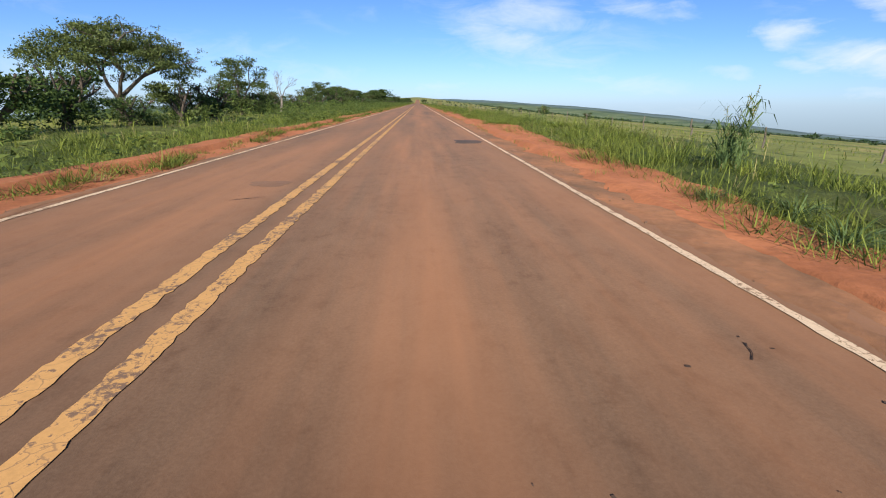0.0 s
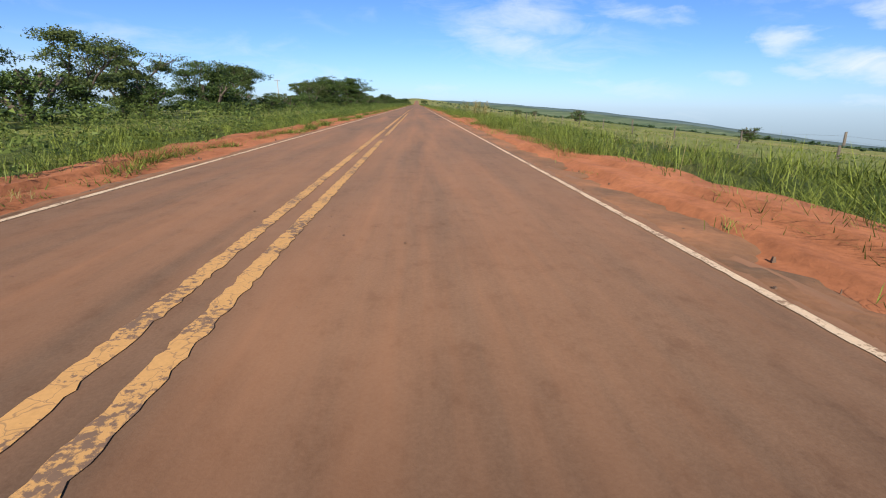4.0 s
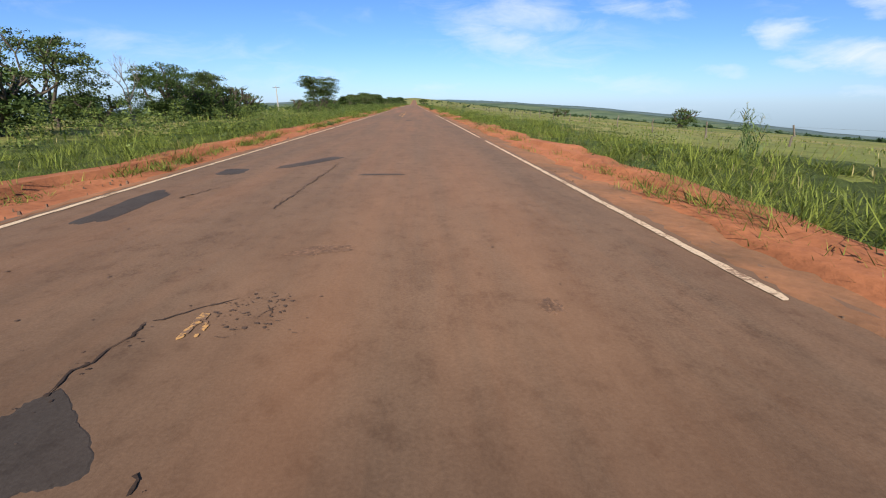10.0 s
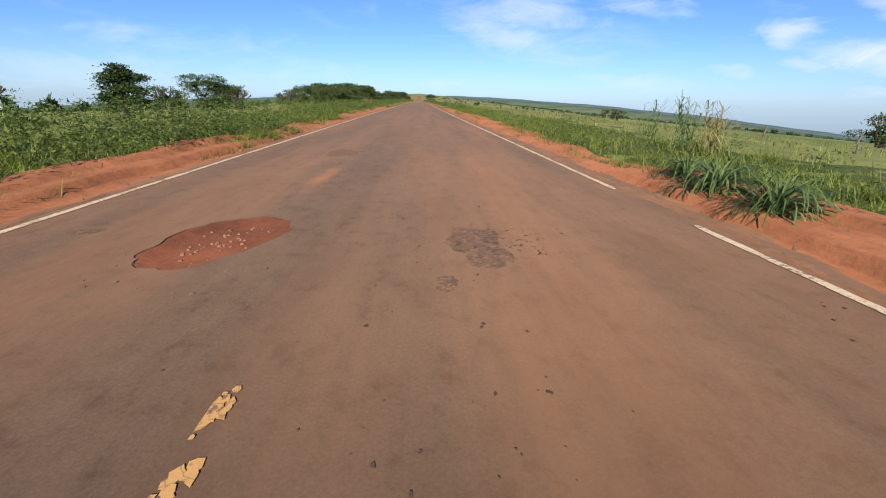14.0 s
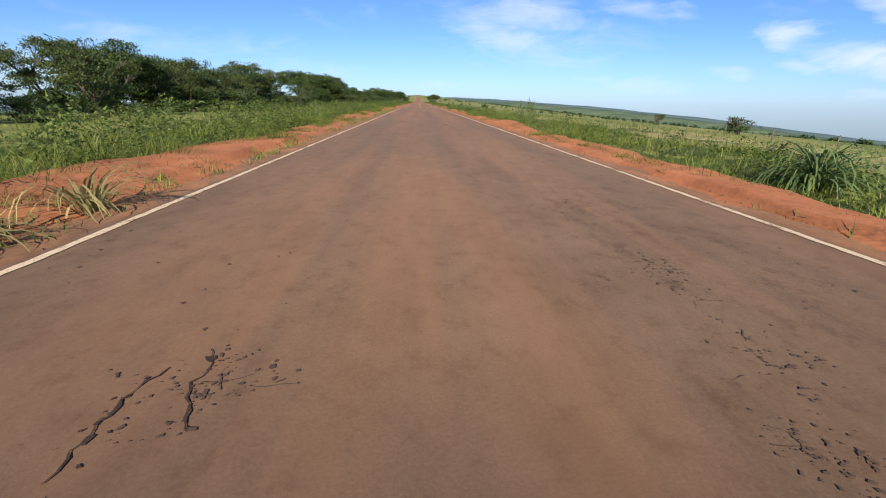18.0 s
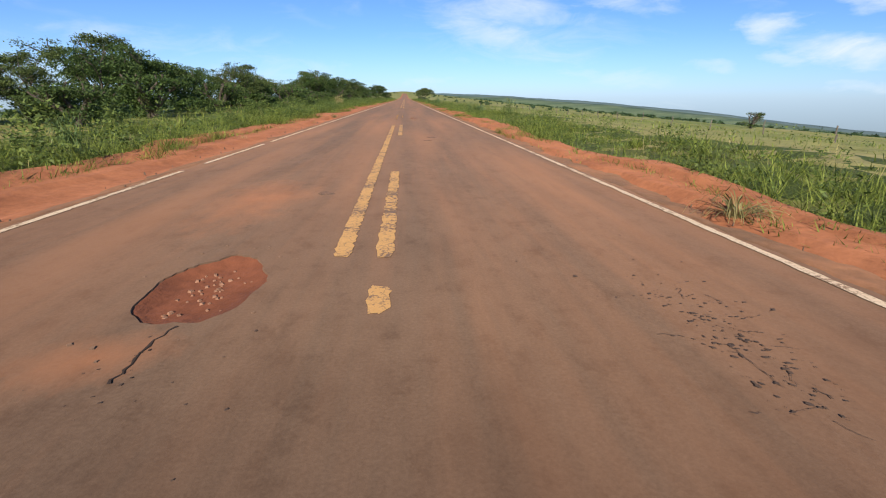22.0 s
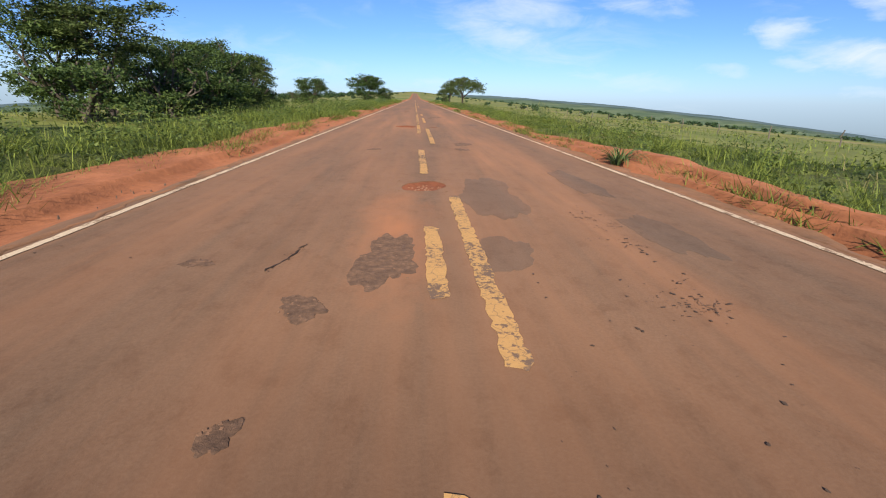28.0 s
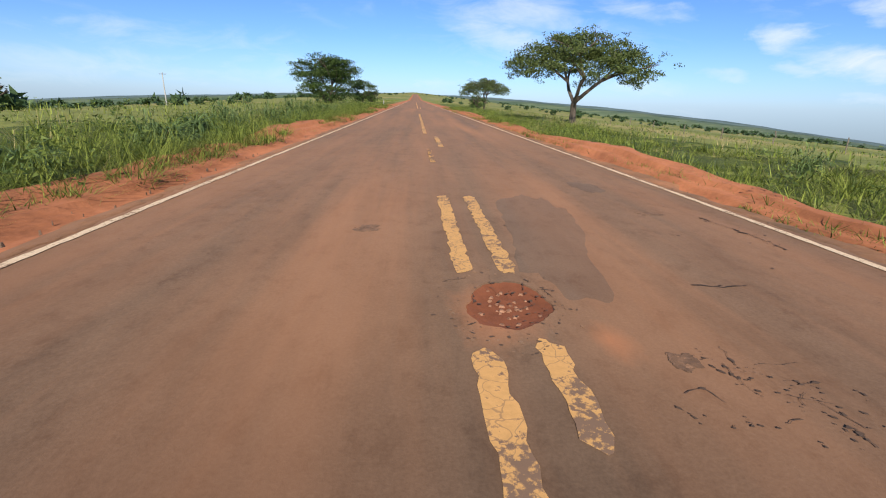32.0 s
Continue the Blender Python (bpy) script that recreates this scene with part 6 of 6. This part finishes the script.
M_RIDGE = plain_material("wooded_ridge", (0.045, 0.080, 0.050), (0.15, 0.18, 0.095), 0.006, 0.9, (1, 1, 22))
# the haze of distance is put into the far ridge's bluer, greyer colour
M_RIDGE2 = plain_material("haze_tinted_ridge", (0.075, 0.115, 0.115), (0.13, 0.17, 0.155), 0.006, 0.9, (1, 1, 15))
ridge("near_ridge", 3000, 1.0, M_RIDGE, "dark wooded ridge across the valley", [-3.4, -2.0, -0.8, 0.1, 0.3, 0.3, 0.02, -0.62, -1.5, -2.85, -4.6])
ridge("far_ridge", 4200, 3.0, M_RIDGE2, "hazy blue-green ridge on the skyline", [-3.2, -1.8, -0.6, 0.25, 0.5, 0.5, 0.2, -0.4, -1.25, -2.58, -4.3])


# ---- tall cane-like grass on the right verge ----
def cane_kind(name, seed, stalks, height, mat, label, plume):
    """A clump of jointed stalks with long arching leaves and feathery heads."""
    r = random.Random(seed)
    sv, sf = [], []
    lv, lf = [], []
    pc = []
    for _ in range(stalks):
        a, g = r.uniform(0, 6.28), r.uniform(0.02, 0.32)
        p = Vector((g * math.cos(a), g * math.sin(a), -0.05))
        h = height * r.uniform(0.55, 1.0)
        d = Vector((math.cos(a) * r.uniform(0.02, 0.22), math.sin(a) * r.uniform(0.02, 0.22), 1)).normalized()
        top = p + d * h
        tube(sv, sf, p, top, 0.011, 0.005, 5)
        for j in range(7):
            s = r.uniform(0.12, 0.95)
            q, b, ln = p + d * h * s, r.uniform(0, 6.28), r.uniform(0.35, 0.75) * (0.5 + 0.5 * height / 2)
            out = Vector((math.cos(b), math.sin(b), 0))
            w = Vector((-out.y, out.x, 0)) * r.uniform(0.012, 0.024)
            pts = [q, q + out * ln * 0.35 + Vector((0, 0, ln * 0.4)), q + out * ln * 0.75 + Vector((0, 0, ln * 0.35)), q + out * ln + Vector((0, 0, ln * 0.0))]
            k = len(lv)
            for i, c in enumerate(pts):
                g2 = (0.8, 1.0, 0.7, 0.08)[i]
                lv += [tuple(c - w * g2), tuple(c + w * g2)]
                if i:
                    lf.append((k + 2 * i - 2, k + 2 * i - 1, k + 2 * i + 1, k + 2 * i))
        if plume:
            for _ in range(26):
                pc.append(tuple(top - d * r.uniform(0, 0.28) + Vector((r.uniform(-0.03, 0.03), r.uniform(-0.03, 0.03), 0))))
    thing = new(name)
    lf += [tuple(i + len(lv) for i in q) for q in sf]
    tagged(part("foliage", add_mesh("foliage", lv + sv, lf, mat), thing), kind="stuff")
    if pc:
        v, f = leaf_sheet(np.array(pc), np.full(len(pc), 0.05), seed + 1, 1.0, 0.14)
        tagged(part("seed_plume", add_mesh("seed_plume", v, f, M_DRY), thing, "pale feathery seed heads"), kind="stuff")
    return tagged(thing, label, "grass clump", group="tall grass clumps on the verges")


def fountain_kind(name, seed, leaves, length, mat, label, droop=1.0, width=0.045):
    """A mound of long leaves that rise from one foot, arch over and hang down."""
    r = random.Random(seed)
    lv, lf = [], []
    for _ in range(leaves):
        a, ln = r.uniform(0, 6.28), length * r.uniform(0.55, 1.1)
        up = r.uniform(0.65, 1.5)
        p = Vector((0.12 * math.cos(a) * r.random(), 0.12 * math.sin(a) * r.random(), -0.04))
        w = width * r.uniform(0.6, 1.2) * 0.5
        k, turn = len(lv), (2.3 * droop * r.uniform(0.75, 1.25)) / 7
        for i in range(8):
            s = i / 7
            g = w * (0.55 + 1.3 * s - 1.8 * s * s) if s < 0.95 else 0.002
            b = a + 0.25 * math.sin(3 * s + a)
            lv += [(p.x + math.sin(b) * g, p.y - math.cos(b) * g, p.z), (p.x - math.sin(b) * g, p.y + math.cos(b) * g, p.z + 0.3 * g)]
            if i:
                lf.append((k + 2 * i - 2, k + 2 * i - 1, k + 2 * i + 1, k + 2 * i))
            ang = up - turn * i * (0.5 + 0.5 * s)
            p = p + Vector((math.cos(b) * math.cos(ang), math.sin(b) * math.cos(ang), math.sin(ang))) * ln / 7
            p.z = max(p.z, 0.02)
    thing = new(name)
    tagged(part("foliage", add_mesh("foliage", lv, lf, mat), thing), kind="stuff")
    return tagged(thing, label, "grass clump", group="tall grass clumps on the verges")


CANES = [
    cane_kind("tall_grass_clump", 71, 13, 2.1, M_CANE, "tall green cane-like grass clump with seed heads", True),
    cane_kind("tall_grass_clump", 72, 9, 1.7, M_CANE, "green cane-like grass clump with arching leaves", True),
    cane_kind("tall_grass_clump", 73, 16, 1.35, M_CANE, "dense bright green clump of arching grass", False),
    cane_kind("dry_grass_clump", 74, 12, 1.8, M_DRY, "dried straw-coloured tall grass clump", True),
    fountain_kind("arching_grass_clump", 75, 210, 1.8, M_CANE, "large mound of long arching green leaves", 1.3, 0.06),
    fountain_kind("arching_grass_clump", 76, 90, 0.62, M_CANE, "low tuft of arching green grass on the earth", 0.9, 0.022),
    fountain_kind("dry_arching_grass", 77, 80, 0.7, M_DRY, "flattened tuft of arching dry grass", 1.15, 0.020),
]
CANE_USED = set()


def cane(kind, x, y, size=1.0):
    m = pose(x, y, zg(x, y), 0, 0, (x * 91 + y * 57) % 360) @ Matrix.Scale(size, 4)
    if kind in CANE_USED:
        copy_thing(CANES[kind], m @ Matrix.Scale(1 / CANES[kind].scale.x, 4))
    else:
        CANE_USED.add(kind)
        CANES[kind].matrix_basis = m


for kind, x, y, size in (
        (0, 7.5, 8.6, 0.8), (2, 7.7, 9.0, 0.8), (1, 9.5, 31, 0.7), (3, 7.6, 55.5, 0.75), (0, 7.8, 56.2, 0.65), (3, 9.8, 60, 0.6),
        (1, 8.0, 66, 0.8), (3, 8.2, 144, 1.0), (3, 8.0, 151, 1.1), (0, 8.4, 152, 0.9), (3, 8.8, 153, 1.0), (1, 7.6, 160, 1.0)):
    cane(kind, x, y, size)
for kind, x, y, size in (
        (3, 8.2, 163, 1.0), (0, 8.6, 165, 0.9), (0, 8.8, 182, 0.8), (1, 8.0, 186, 0.9), (0, 7.5, 197.9, 0.85), (2, 7.3, 198.6, 0.9), (3, 7.6, 199.7, 0.75), (2, 7.8, 200.4, 0.8), (1, 7.3, 206.6, 0.95), (2, 7.5, 196.3, 0.7),
        (1, 8.4, 214, 1.0), (0, 8.8, 243, 0.6), (3, 9.5, 226, 0.8), (0, 8.0, 298.2, 0.8), (2, 6.5, 284.9, 0.5), (1, 7.6, 309, 0.9), (3, 8.0, 314, 0.8)):
    cane(kind, x, y, size)
for kind, x, y, size in (
        (4, 4.75, 324.6, 0.62), (4, 4.65, 323.4, 0.55), (4, 5.0, 325.8, 0.5), (0, 8.4, 332, 0.8), (1, 8.8, 335, 0.8), (3, 8.0, 330, 0.8),
        (1, 7.2, 397, 0.9), (0, 7.6, 400, 0.8), (4, 5.8, 413.4, 0.85), (0, 7.6, 440.5, 0.85), (1, 7.2, 442, 0.8), (4, 6.0, 466, 0.8)):
    cane(kind, x, y, size)
for kind, x, y, size in (
        (4, 4.9, 484.4, 0.62), (1, 5.2, 485.0, 0.6), (0, 8.0, 540, 0.7), (4, 6.0, 589.8, 1.12), (3, 6.6, 587.5, 0.5), (1, 7.0, 602, 0.8),
        (2, 7.2, 604, 0.8), (2, 6.8, 646, 0.85), (1, 7.4, 649, 0.7), (0, 7.8, 674, 0.62), (1, 7.6, 672, 0.5), (2, 6.6, 729, 0.55)):
    cane(kind, x, y, size)
for kind, x, y, size in (
        (3, -8.4, 400, 0.9), (3, -8.0, 404, 0.8), (1, -7.6, 441, 0.7), (3, -8.4, 570, 0.95), (3, -8.8, 571, 0.9), (1, -8.2, 596, 1.0), (1, -8.6, 603, 1.0), (3, -7.2, 563, 0.7)):
    cane(kind, x, y, size)
for kind, x, y, size in ((6, -4.3, 411.8, 1.7), (6, -4.4, 410.2, 1.4), (6, 4.0, 509.9, 0.94), (6, 3.75, 687.1, 1.04), (6, 4.1, 388.6, 0.88), (5, -4.1, 390.4, 0.93), (5, 3.95, 653.2, 1.30),
                         (5, 5.6, 598.6, 1.74), (6, 4.1, 602.2, 0.88), (6, -4.5, 436.4, 1.04), (6, -4.3, 434.5, 0.88), (6, 4.1, 561.1, 0.88), (5, -4.3, 639.5, 0.87), (5, -5.4, 713.3, 1.01)):
    cane(kind, x, y, size)
for kind, x, y, size in ((4, -6.2, 728, 0.5), (2, -6.0, 731, 0.7), (2, -7.6, 739, 0.9), (2, -6.3, 736.5, 0.7), (1, -8.4, 744, 0.7), (2, -8.4, 752, 1.0), (2, -6.4, 690.5, 0.6), (4, -7.0, 693, 0.5), (2, -7.2, 700, 0.7), (2, -6.3, 285.0, 0.6), (2, -7.0, 290, 0.7), (4, -7.4, 287, 0.5)):
    cane(kind, x, y, size)
for kind, x, y, size in ((5, 5.4, 5.9, 0.70), (5, 5.8, 4.9, 0.87), (5, 5.4, 3.8, 0.87), (5, 4.6, 281.6, 0.64), (5, -3.6, 261.3, 0.87), (5, 5.0, 260.2, 0.75), (6, 4.75, 257.4, 1.1),
                         (5, 5.0, 306.0, 0.87), (5, 4.8, 217.4, 0.75), (5, 5.1, 220.8, 0.87), (5, -5.3, 674.5, 1.01), (5, 5.5, 241.3, 0.87), (6, -4.2, 536.5, 0.78), (5, 6.2, 1.8, 1.01)):
    cane(kind, x, y, size)
for kind, x, y, size in ((4, -6.6, 733, 0.65), (4, -7.3, 736, 0.75), (2, -6.5, 741, 0.8), (4, -6.9, 745, 0.7), (2, -7.0, 750, 0.9), (4, -7.4, 758, 0.8), (4, 6.3, 716, 0.55), (4, 6.7, 719.5, 0.6), (2, 6.5, 722.5, 0.6), (4, 7.0, 709, 0.5),
                         (4, -7.4, 94, 0.5), (4, -8.0, 96.5, 0.55), (5, 4.95, 74.4, 0.7), (5, -4.6, 690.6, 1.0), (4, -7.6, 680, 0.6), (4, -8.2, 683, 0.6), (4, -7.4, 497, 0.5), (2, -7.6, 517, 0.7), (4, 6.8, 548, 0.7), (4, 7.6, 552, 0.6), (2, 7.2, 556, 0.7)):
    cane(kind, x, y, size)



# ---- fences and poles ----
def post_mesh(name, h, r0, seed):
    r = random.Random(seed)
    v, f = [], []
    tube(v, f, (0, 0, -0.3), (r.uniform(-0.03, 0.03), r.uniform(-0.03, 0.03), h * 0.5), r0, r0 * 0.92, 7)
    tube(v, f, (v[7][0] - r0, 0, h * 0.5), (r.uniform(-0.05, 0.05), r.uniform(-0.05, 0.05), h), r0 * 0.92, r0 * 0.8, 7)
    k = len(v) - 7
    v.append((v[k][0] - r0 * 0.5, 0.0, h + 0.03))
    f4 = list(f) + [(k + i, k + (i + 1) % 7, len(v) - 1, len(v) - 1) for i in range(7)]
    me = bpy.data.meshes.new(name)
    me.from_pydata(v, [], [tuple(dict.fromkeys(q)) for q in f4])
    me.materials.append(M_POST)
    return me


POSTS = [post_mesh("post", 1.1, 0.055, 1), post_mesh("post", 1.16, 0.065, 2), post_mesh("post", 1.08, 0.05, 3)]


def fence(at, y0, y1, gap, label):
    """Wooden posts with four strands of wire."""
    thing = tagged(new("fence"), label, "fence")
    thing.location = (float(at(y0)), y0, 0)
    ys = np.arange(y0, y1, gap)
    feet = []
    for i, y in enumerate(ys):
        x = float(at(y)) + 0.08 * math.sin(i * 2.3)
        z = zg(x, y)
        ob = new("post", POSTS[i % 3])
        ob.parent = thing
        ob.location = (x - thing.location.x, y - y0, z)
        ob.rotation_euler = (0.02 * math.sin(i * 1.7), 0.03 * math.sin(i * 2.9), i * 1.3)
        feet.append((x - thing.location.x, y - y0, z))
    for h in (0.3, 0.55, 0.78, 1.0):
        v, f = [], []
        for a, b in zip(feet, feet[1:]):
            tube(v, f, (a[0], a[1], a[2] + h), (b[0], b[1], b[2] + h), 0.004, 0.004, 3)
        part("wire", add_mesh("wire", v, f, M_WIRE), thing, "steel wire")


fence(lambda y: 20.5 + 10.0 * float(blend(y, 300, 480)), 4, 800, 7.0, "weathered wooden post fence with wire along the pasture")


def power_pole(x, y, h, lean, label):
    thing = tagged(new("power_pole"), label, "pole")
    v, f = [], []
    tube(v, f, (0, 0, -0.4), (0, 0, h * 0.5), 0.17, 0.14, 8)
    tube(v, f, (0, 0, h * 0.5), (0, 0, h), 0.14, 0.10, 8)
    part("shaft", add_mesh("shaft", v, f, M_POLE), thing)
    v, f = [], []
    tube(v, f, (-0.9, 0.1, h - 0.45), (0.9, 0.1, h - 0.45), 0.06, 0.06, 4)
    part("crossarm", add_mesh("crossarm", v, f, M_POST), thing)
    for dx in (-0.8, 0.0, 0.8):
        v, f = [], []
        tube(v, f, (dx, 0.1, h - 0.4), (dx, 0.1, h - 0.18), 0.05, 0.03, 6)
        part("insulator", add_mesh("insulator", v, f, M_POLE), thing)
    thing.matrix_basis = pose(x, y, zg(x, y), 0, lean, 0)


power_pole(-40, 243, 8.5, -1.0, "pale concrete power pole with a crossarm")
power_pole(-43, 738.8, 7.5, -3.0, "pale concrete power pole with a crossarm")
power_pole(-70, 860, 9.0, 0.0, "pale concrete power pole with a crossarm")
power_pole(-34, 360, 6.2, -1.0, "pale concrete power pole with a crossarm")


def marker_post(x, y):
    """A white roadside marker post with a dark cap and a foot."""
    thing = tagged(new("marker_post"), "white roadside marker post with a dark cap", "post", group="roadside marker posts")
    v, f = [], []
    tube(v, f, (0, 0, -0.2), (0, 0, 0.85), 0.055, 0.05, 8)
    part("shaft", add_mesh("shaft", v, f, M_POLE), thing)
    v, f = [], []
    tube(v, f, (0, 0, 0.85), (0, 0, 0.97), 0.052, 0.03, 8)
    part("cap", add_mesh("cap", v, f, M_WIRE), thing, "dark cap")
    thing.location = (x, y, 0.0)


marker_post(-5.2, 793)
